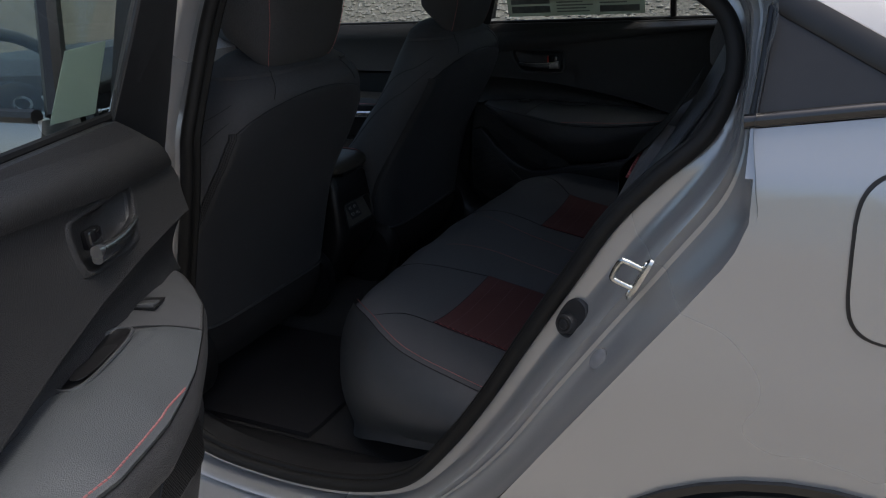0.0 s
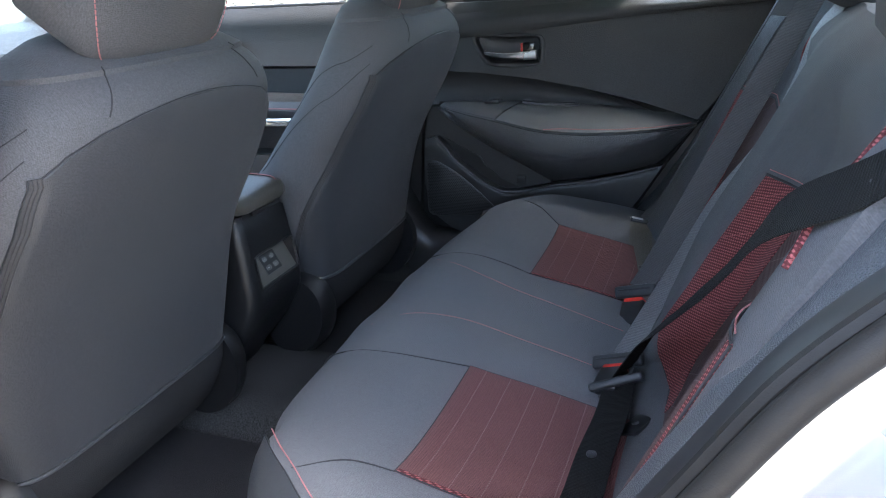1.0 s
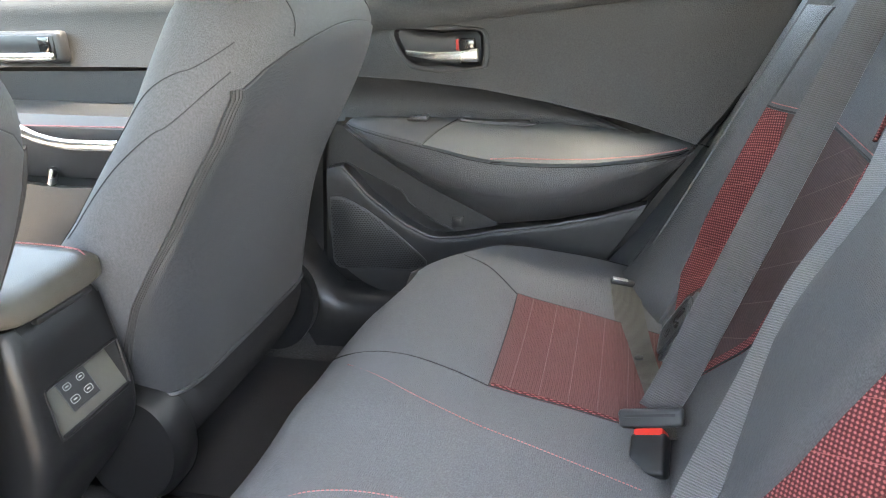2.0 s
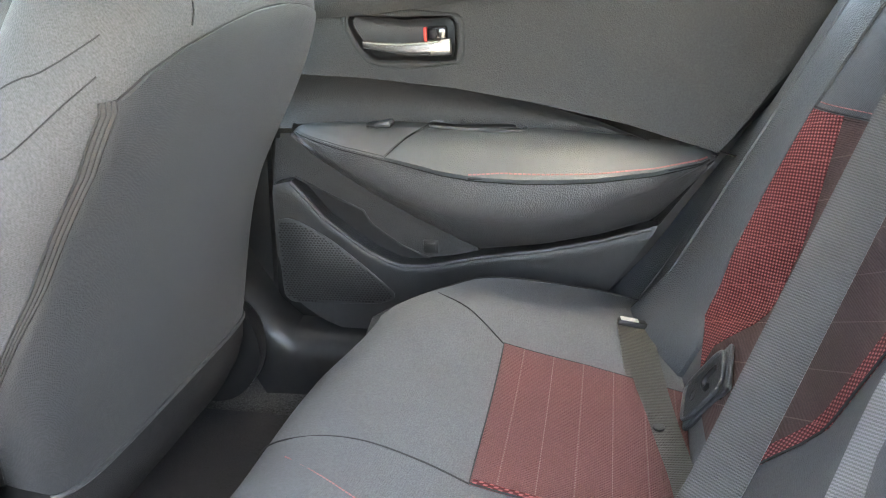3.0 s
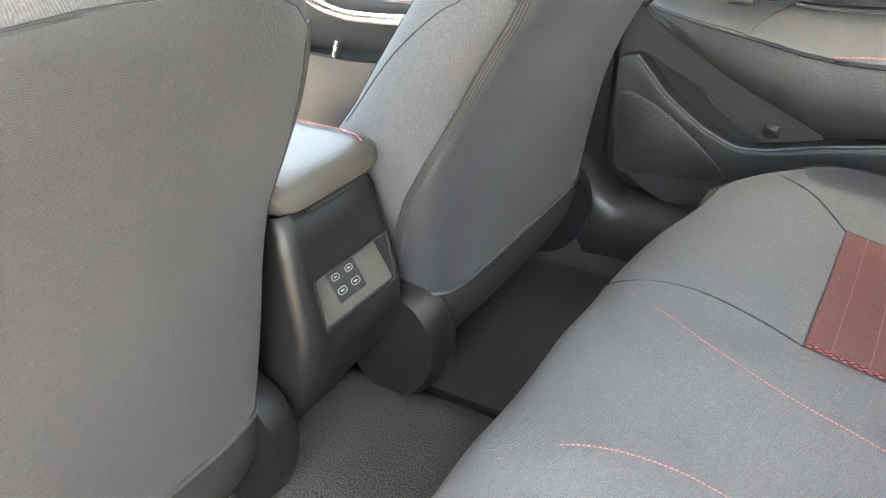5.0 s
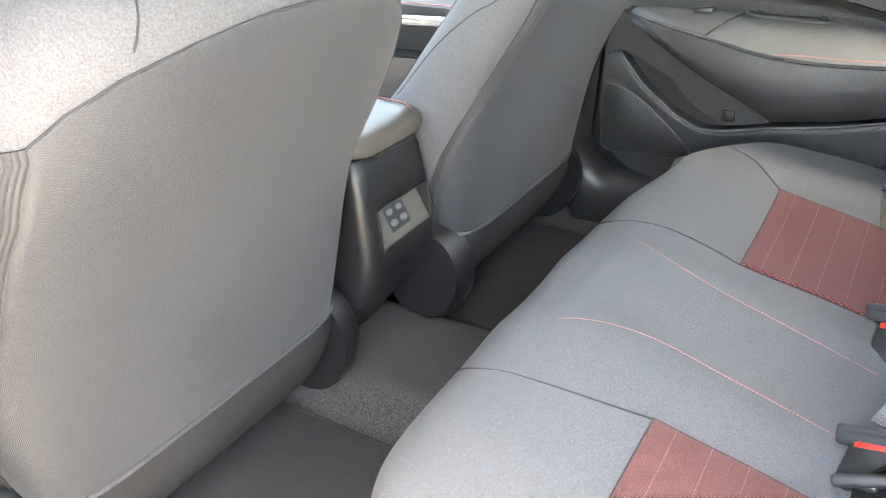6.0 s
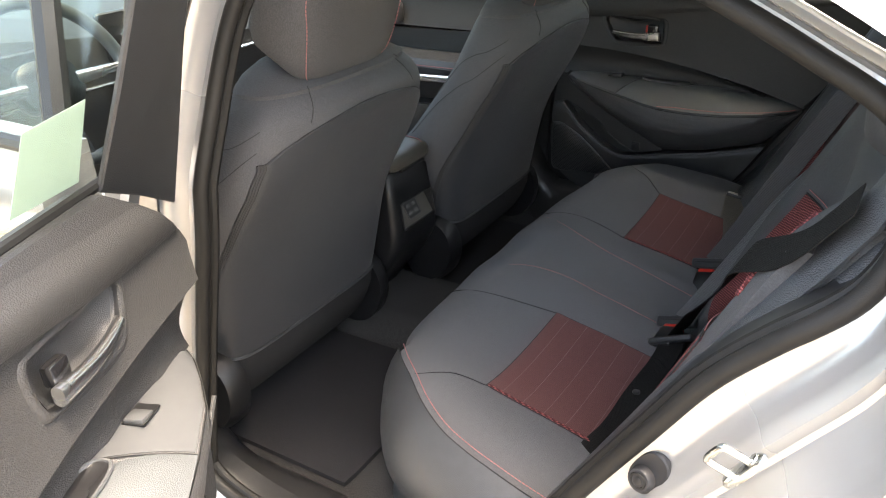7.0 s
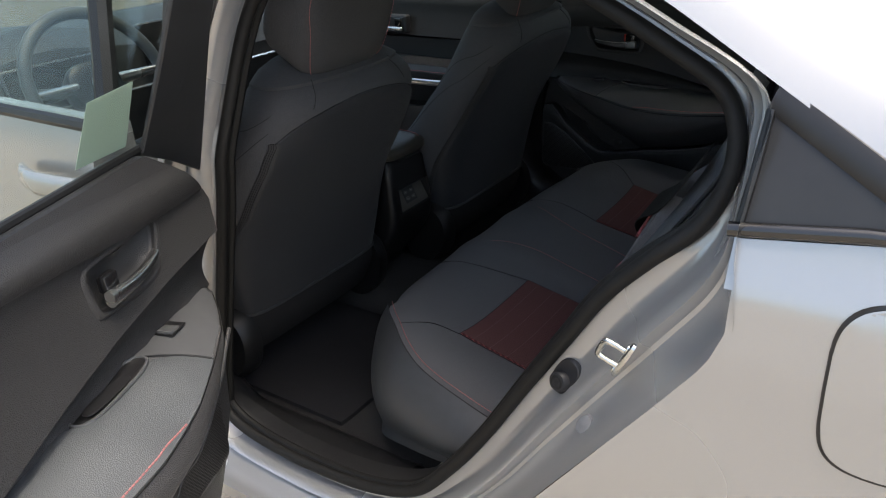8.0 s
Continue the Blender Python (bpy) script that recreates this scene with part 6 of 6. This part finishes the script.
    if s > 0:
        part("lock_mark", rbox((0.0045, 0.010, 0.018), pose(-0.1345, s * 0.663, 0.9405), 0.001), REDPLASTIC, D, "red unlocked mark")
    # steel shell, painted edge and outer skin
    def skin(u, v, y=None):
        z = 0.33 + 0.69 * v
        x = at(X_FRONT, z) + 0.006 + (at(X_REAR, z) - at(X_FRONT, z) + 0.05) * u
        return V(x, y or -at(BODY_Y, z), z)
    part("outer_skin", slab(skin, lambda u, v: skin(u, v, 0.737), 30, 20), PAINT, D, "painted outer skin and edge of the door")
    edge = [skin(0.0, k / 20, 0.745) + Vector((-0.004, 0, 0)) for k in range(21)]
    part("door_seal", tube(edge, 0.010, 8), RUBBER, D, "ribbed black door seal")
    # window
    fy = lambda z: 0.722 - 0.36 * (z - 1.04)
    fr = curve([V(x, fy(z), z) for x, z in frame_front] + [V(0.05, fy(1.37), 1.37), V(0.25, fy(1.30), 1.30), V(0.42, fy(1.20), 1.20), V(0.49, fy(1.12), 1.12), V(0.475, fy(1.045), 1.045)], 60)
    bm = bmesh.new()
    rings = []
    for p in fr:
        inward = Vector((0.03 - p.x, 0, 1.15 - p.z)).normalized()
        rings.append([p - inward * 0.03 + Vector((0, s * 0.02, 0)), p - inward * 0.03 - Vector((0, s * 0.012, 0)), p + inward * (0.02 if p.x > -0.26 or p.z > 1.3 else 0.055) - Vector((0, s * 0.014, 0)), p + inward * (0.026 if p.x > -0.26 or p.z > 1.3 else 0.06) + Vector((0, s * 0.006, 0)), p + inward * 0.024 + Vector((0, s * 0.02, 0))])
    part("window_frame", loft(rings, bm=bm), PLASTIC, D, "dark window frame")
    cover = [V(x, fy(max(z, 1.04)) - 0.012, z) for x, z in cover]
    part("pillar_cover", plate(cover, (0, -s, -0.3), 0.006, inset=0.004), PLASTIC, D, "dark plastic cover of the window frame")
    T = glass_front + [(0.05, 1.36), (0.25, 1.29), (0.42, 1.19), (0.48, 1.12)]
    def pane(u, v, o=0.0):
        x = -0.36 + 0.84 * u
        hi = at(T, x)
        z = 1.035 + (hi - 1.035) * v
        return V(x, fy(z) + o, z)
    g = part("window_pane", slab(pane, lambda u, v: pane(u, v, 0.004), 30, 10), GLASS, D, "lightly tinted side window")
    g.visible_shadow = False
    part("window_seal", tube([V(-0.375, 0.712, 1.045), V(0.05, 0.710, 1.046), V(0.47, 0.712, 1.045)], 0.007, 8), RUBBER, D)
    return D, V, fy


FAR_DOOR, V1, fy = rear_door(1, "closed rear door with a dark moulded trim panel", (-0.518, 0.80, 0.33), [(-0.405, 1.04), (-0.338, 1.04), (-0.27, 1.20), (-0.20, 1.34), (-0.27, 1.35), (-0.345, 1.20)], X_CLOSED,
                              [(-0.385, 1.045), (-0.335, 1.20), (-0.27, 1.33), (-0.20, 1.375)], [(-0.36, 1.05), (-0.30, 1.22), (-0.24, 1.33), (-0.18, 1.365)])
# divider bar and papers on the far window
part("divider_bar", tube([(0.218, fy(1.05) - 0.004, 1.05), (0.225, fy(1.30) - 0.004, 1.30)], 0.009, 8), BLACK, FAR_DOOR)
def on_pane(x, z, off):
    return Vector((x, fy(z) - off, z))
def card(x0, x1, z0, z1, off, thick):
    ring = lambda o: [on_pane(x0, z0, o), on_pane(x1, z0, o), on_pane(x1, z1, o), on_pane(x0, z1, o)]
    return loft([ring(off), ring(off + thick)])
SHEET = single("price_sheet", card(-0.275, 0.14, 1.062, 1.25, 0.002, 0.0008), SHEETPAPER, "printed pale green sheet stuck inside the side window", "paper sheet", smooth=False)
GREYINK = material("grey_print", (0.16, 0.17, 0.16), 0.7)
for x0, x1, z0, z1 in [(-0.262, -0.14, 1.072, 1.092), (-0.262, -0.14, 1.098, 1.112), (-0.12, -0.02, 1.072, 1.076), (-0.12, -0.03, 1.081, 1.085), (-0.12, -0.01, 1.090, 1.094), (-0.12, -0.04, 1.099, 1.103), (0.01, 0.125, 1.070, 1.088), (0.01, 0.09, 1.094, 1.098), (0.01, 0.11, 1.103, 1.107), (-0.26, 0.125, 1.122, 1.126)]:
    part("print_bar", card(x0, x1, z0, z1, 0.0032, 0.0003), GREYINK, SHEET, smooth=False)
OPEN = -67.5
NEAR_DOOR, V2, fy = rear_door(-1, "open rear door with a dark moulded trim panel", (-0.402, -0.826, 0.33), [(-0.455, 0.965), (-0.385, 1.005), (-0.311, 1.040), (-0.330, 1.15), (-0.345, 1.25), (-0.36, 1.36), (-0.475, 1.36), (-0.472, 1.20)],
                               [(0.33, -0.15), (0.487, -0.235), (0.55, -0.285), (0.62, -0.33), (0.72, -0.340), (0.841, -0.355), (0.892, -0.379), (0.939, -0.397), (0.955, -0.392), (1.004, -0.347), (1.05, -0.285)],
                               [(-0.44, 1.03), (-0.455, 1.20), (-0.445, 1.33), (-0.36, 1.378)], [(-0.36, 1.355), (-0.30, 1.36), (-0.24, 1.362), (-0.18, 1.365)])
NEAR_DOOR.rotation_euler = (0, 0, radians(OPEN))
# paper on the open door's window
q = [V2(x, fy(z) + 0.007, z) for x, z in ((-0.306, 1.053), (-0.190, 1.059), (-0.205, 1.143), (-0.308, 1.146))]
turn = Matrix.Translation(NEAR_DOOR.location) @ Matrix.Rotation(radians(OPEN), 4, "Z") @ Matrix.Translation(-NEAR_DOOR.location)
bm = loft([[turn @ p for p in q], [turn @ (p + Vector((0, -0.0008, 0))) for p in q]])
single("paper_sheet", bm, PAPER, "pale green paper sheet stuck on the open door's window", "paper sheet", smooth=False)

# ---------- front door, far side ----------
FD = thing("front_door", "closed front passenger door with a chrome armrest strip", "car door", at=(-1.0, 0.8, 0.33))
def fupper(u, v, y=None):
    x = -1.55 + 1.09 * u
    lo = 0.90 + 0.015 * (1 - u)
    z = lo + (1.05 - lo) * v
    return Vector((x, y or 0.665 + 0.012 * math.sin(math.pi * v * 0.8) + 0.05 * max(0, v - 0.75) ** 1.5 * 4, z))
part("upper_trim", slab(fupper, lambda u, v: fupper(u, v, 0.735), 20, 12), DOORSKIN, FD)
def flower(u, v, y=None):
    return Vector((-1.55 + 1.09 * u, y or 0.682, 0.33 + 0.565 * v))
part("lower_trim", slab(flower, lambda u, v: flower(u, v, 0.735), 12, 10), DOORSKIN, FD)
rings = []
for k in range(25):
    f = k / 24
    x = -1.40 + 0.90 * f
    zt = 0.845 - 0.02 * f
    zb = 0.70 - 0.02 * math.sin(math.pi * f) + 0.11 * max(0, 1 - f * 3) ** 2
    yo = 0.585 + 0.06 * max(0, 1 - f * 4) + 0.03 * max(0, f - 0.8) / 0.2
    rings.append([Vector((x, y, z)) for y, z in ((0.70, zt), (0.65, zt), (yo + 0.012, zt - 0.008), (yo, zt - 0.03), (yo + 0.02, (zt + zb) / 2), (0.665, zb), (0.70, zb))])
part("armrest", loft(rings), LOWTRIM, FD)
strip = curve([(-1.20, 0.640, 0.985), (-1.15, 0.615, 0.935), (-1.10, 0.600, 0.886), (-1.054, 0.592, 0.846), (-0.992, 0.584, 0.803), (-0.924, 0.580, 0.779), (-0.845, 0.578, 0.772), (-0.70, 0.580, 0.774), (-0.56, 0.585, 0.778)], 44)
rings = []
for i, p in enumerate(strip):
    t = (strip[min(i + 1, 43)] - strip[max(i - 1, 0)]).normalized()
    w = Vector((0, 1, 0)).cross(t).normalized()
    half = 0.011 * min(1, 0.25 + i / 6, 0.25 + (43 - i) / 10)
    rings.append(superring(p, w, Vector((0, 1, 0)), half, 0.006, 2.6, 16))
part("chrome_strip", loft(rings), CHROME, FD, "bright chrome strip sweeping along the armrest")
part("stitching", dashes([(-1.0, 0.582, 0.808), (-0.6, 0.584, 0.806)], 0.006, 0.002, 0.0014), THREAD, FD)
m = pose(-0.985, 0.655, 0.945)
part("handle_bezel", rbox((0.17, 0.03, 0.060), m, 0.010, 3), PLASTIC, FD)
part("bezel_recess", rbox((0.145, 0.01, 0.044), m @ pose(0, -0.013, 0.002), 0.004, 2), BLACK, FD)
part("door_lever", rbox((0.125, 0.016, 0.016), m @ pose(0.008, -0.017, -0.016), 0.006, 3), CHROME, FD)
part("lock_knob", rbox((0.026, 0.014, 0.030), m @ pose(0.052, -0.014, 0.006), 0.003), GLOSS, FD)
bm = slab(lambda u, v: Vector((-1.5 + 0.30 * v + u * (1.09 - 0.20 * v), 0.722 - 0.12 * v, 1.04 + 0.32 * v)), lambda u, v: Vector((-1.5 + 0.30 * v + u * (1.09 - 0.20 * v), 0.726 - 0.12 * v, 1.04 + 0.32 * v)), 4, 4)
g = part("window_pane", bm, GLASS, FD)
g.visible_shadow = False
part("window_seal", tube([(-1.5, 0.712, 1.052), (-0.46, 0.712, 1.050)], 0.007, 8), RUBBER, FD)
POCKET_EDGE = [(-1.40, 0.80), (-1.214, 0.776), (-1.147, 0.729), (-1.069, 0.676), (-0.955, 0.668), (-0.60, 0.680), (-0.46, 0.685)]
def fpocket(u, v, y=None):
    x = -1.40 + 0.94 * u
    z = 0.36 + (at(POCKET_EDGE, x) - 0.36) * v
    return Vector((x, y or 0.630 + 0.03 * (1 - v), z))
part("door_pocket", slab(fpocket, lambda u, v: fpocket(u, v, 0.645 + 0.03 * (1 - v)), 40, 10), LOWTRIM, FD, "moulded door pocket")
part("pocket_hook", rbox((0.012, 0.02, 0.040), pose(-0.985, 0.640, 0.690, 0, 20, 0), 0.005, 2), CHROME, FD, "pale hook in the pocket")

# ---------- dashboard and wheel ----------
DASH = thing("dashboard", "dark moulded dashboard with a satin trim strip", "dashboard", at=(-1.5, 0, 0.6))
rings = []
for k in range(13):
    y = -0.70 + 1.40 * k / 12
    hood = 0.05 * math.exp(-((y + 0.375) / 0.16) ** 2)
    rings.append([Vector((x, y, z)) for x, z in ((-1.72, 1.04), (-1.60, 1.045 + hood * 0.4), (-1.42, 1.03 + hood), (-1.33, 0.99 + hood * 0.7), (-1.30, 0.92), (-1.335, 0.80), (-1.36, 0.66), (-1.5, 0.55), (-1.72, 0.55))])
part("body", loft(rings), PLASTIC, DASH)
part("trim_strip", tube([(-1.298, -0.66, 0.875), (-1.298, 0.66, 0.875)], 0.006, 8), CHROME, DASH)
part("cluster", rbox((0.03, 0.30, 0.11), pose(-1.315, -0.375, 0.945, 0, -20, 0), 0.012, 3), GLOSS, DASH)
part("screen", rbox((0.02, 0.22, 0.13), pose(-1.30, 0.0, 0.985, 0, -12, 0), 0.008, 3), GLOSS, DASH)
WHEEL = thing("steering_wheel", "black leather steering wheel with satin spokes", "steering wheel", at=(-1.09, -0.39, 0.965))
wn = Vector((0.90, 0, 0.42)).normalized()
wu = Vector((-0.42, 0, 0.90)).normalized()
wc = Vector((-1.09, -0.39, 0.965))
part("rim", tube([wc + 0.178 * (math.cos(a) * Vector((0, 1, 0)) + math.sin(a) * wu) for a in [2 * math.pi * k / 56 for k in range(56)]], 0.0155, 12, closed=True), LEATHER, WHEEL)
part("hub", loft([superring(wc - wn * 0.03 + wn * h, Vector((0, 1, 0)), wu, 0.075 * k, 0.060 * k, 2.8, 28) for h, k in ((-0.05, 0.8), (0.0, 1), (0.02, 0.95), (0.03, 0.7))]), BLACK, WHEEL)
for a in (0, math.pi, -math.pi / 2):
    d = math.cos(a) * Vector((0, 1, 0)) + math.sin(a) * wu
    part("spoke", tube([wc + d * 0.06 - wn * 0.015, wc + d * 0.12 - wn * 0.01, wc + d * 0.172], lambda f: 0.016 - 0.006 * f, 10), CHROME if a != -math.pi / 2 else BLACK, WHEEL)
part("badge", tube([wc + wn * 0.003 + 0.022 * math.cos(a) * Vector((0, 1, 0)) + 0.016 * math.sin(a) * wu for a in [2 * math.pi * k / 24 for k in range(24)]], 0.003, 6, closed=True), CHROME, WHEEL)
part("stalk", tube([wc - wn * 0.07, wc - wn * 0.07 + Vector((0, -0.16, 0.03))], 0.010, 10), BLACK, WHEEL)
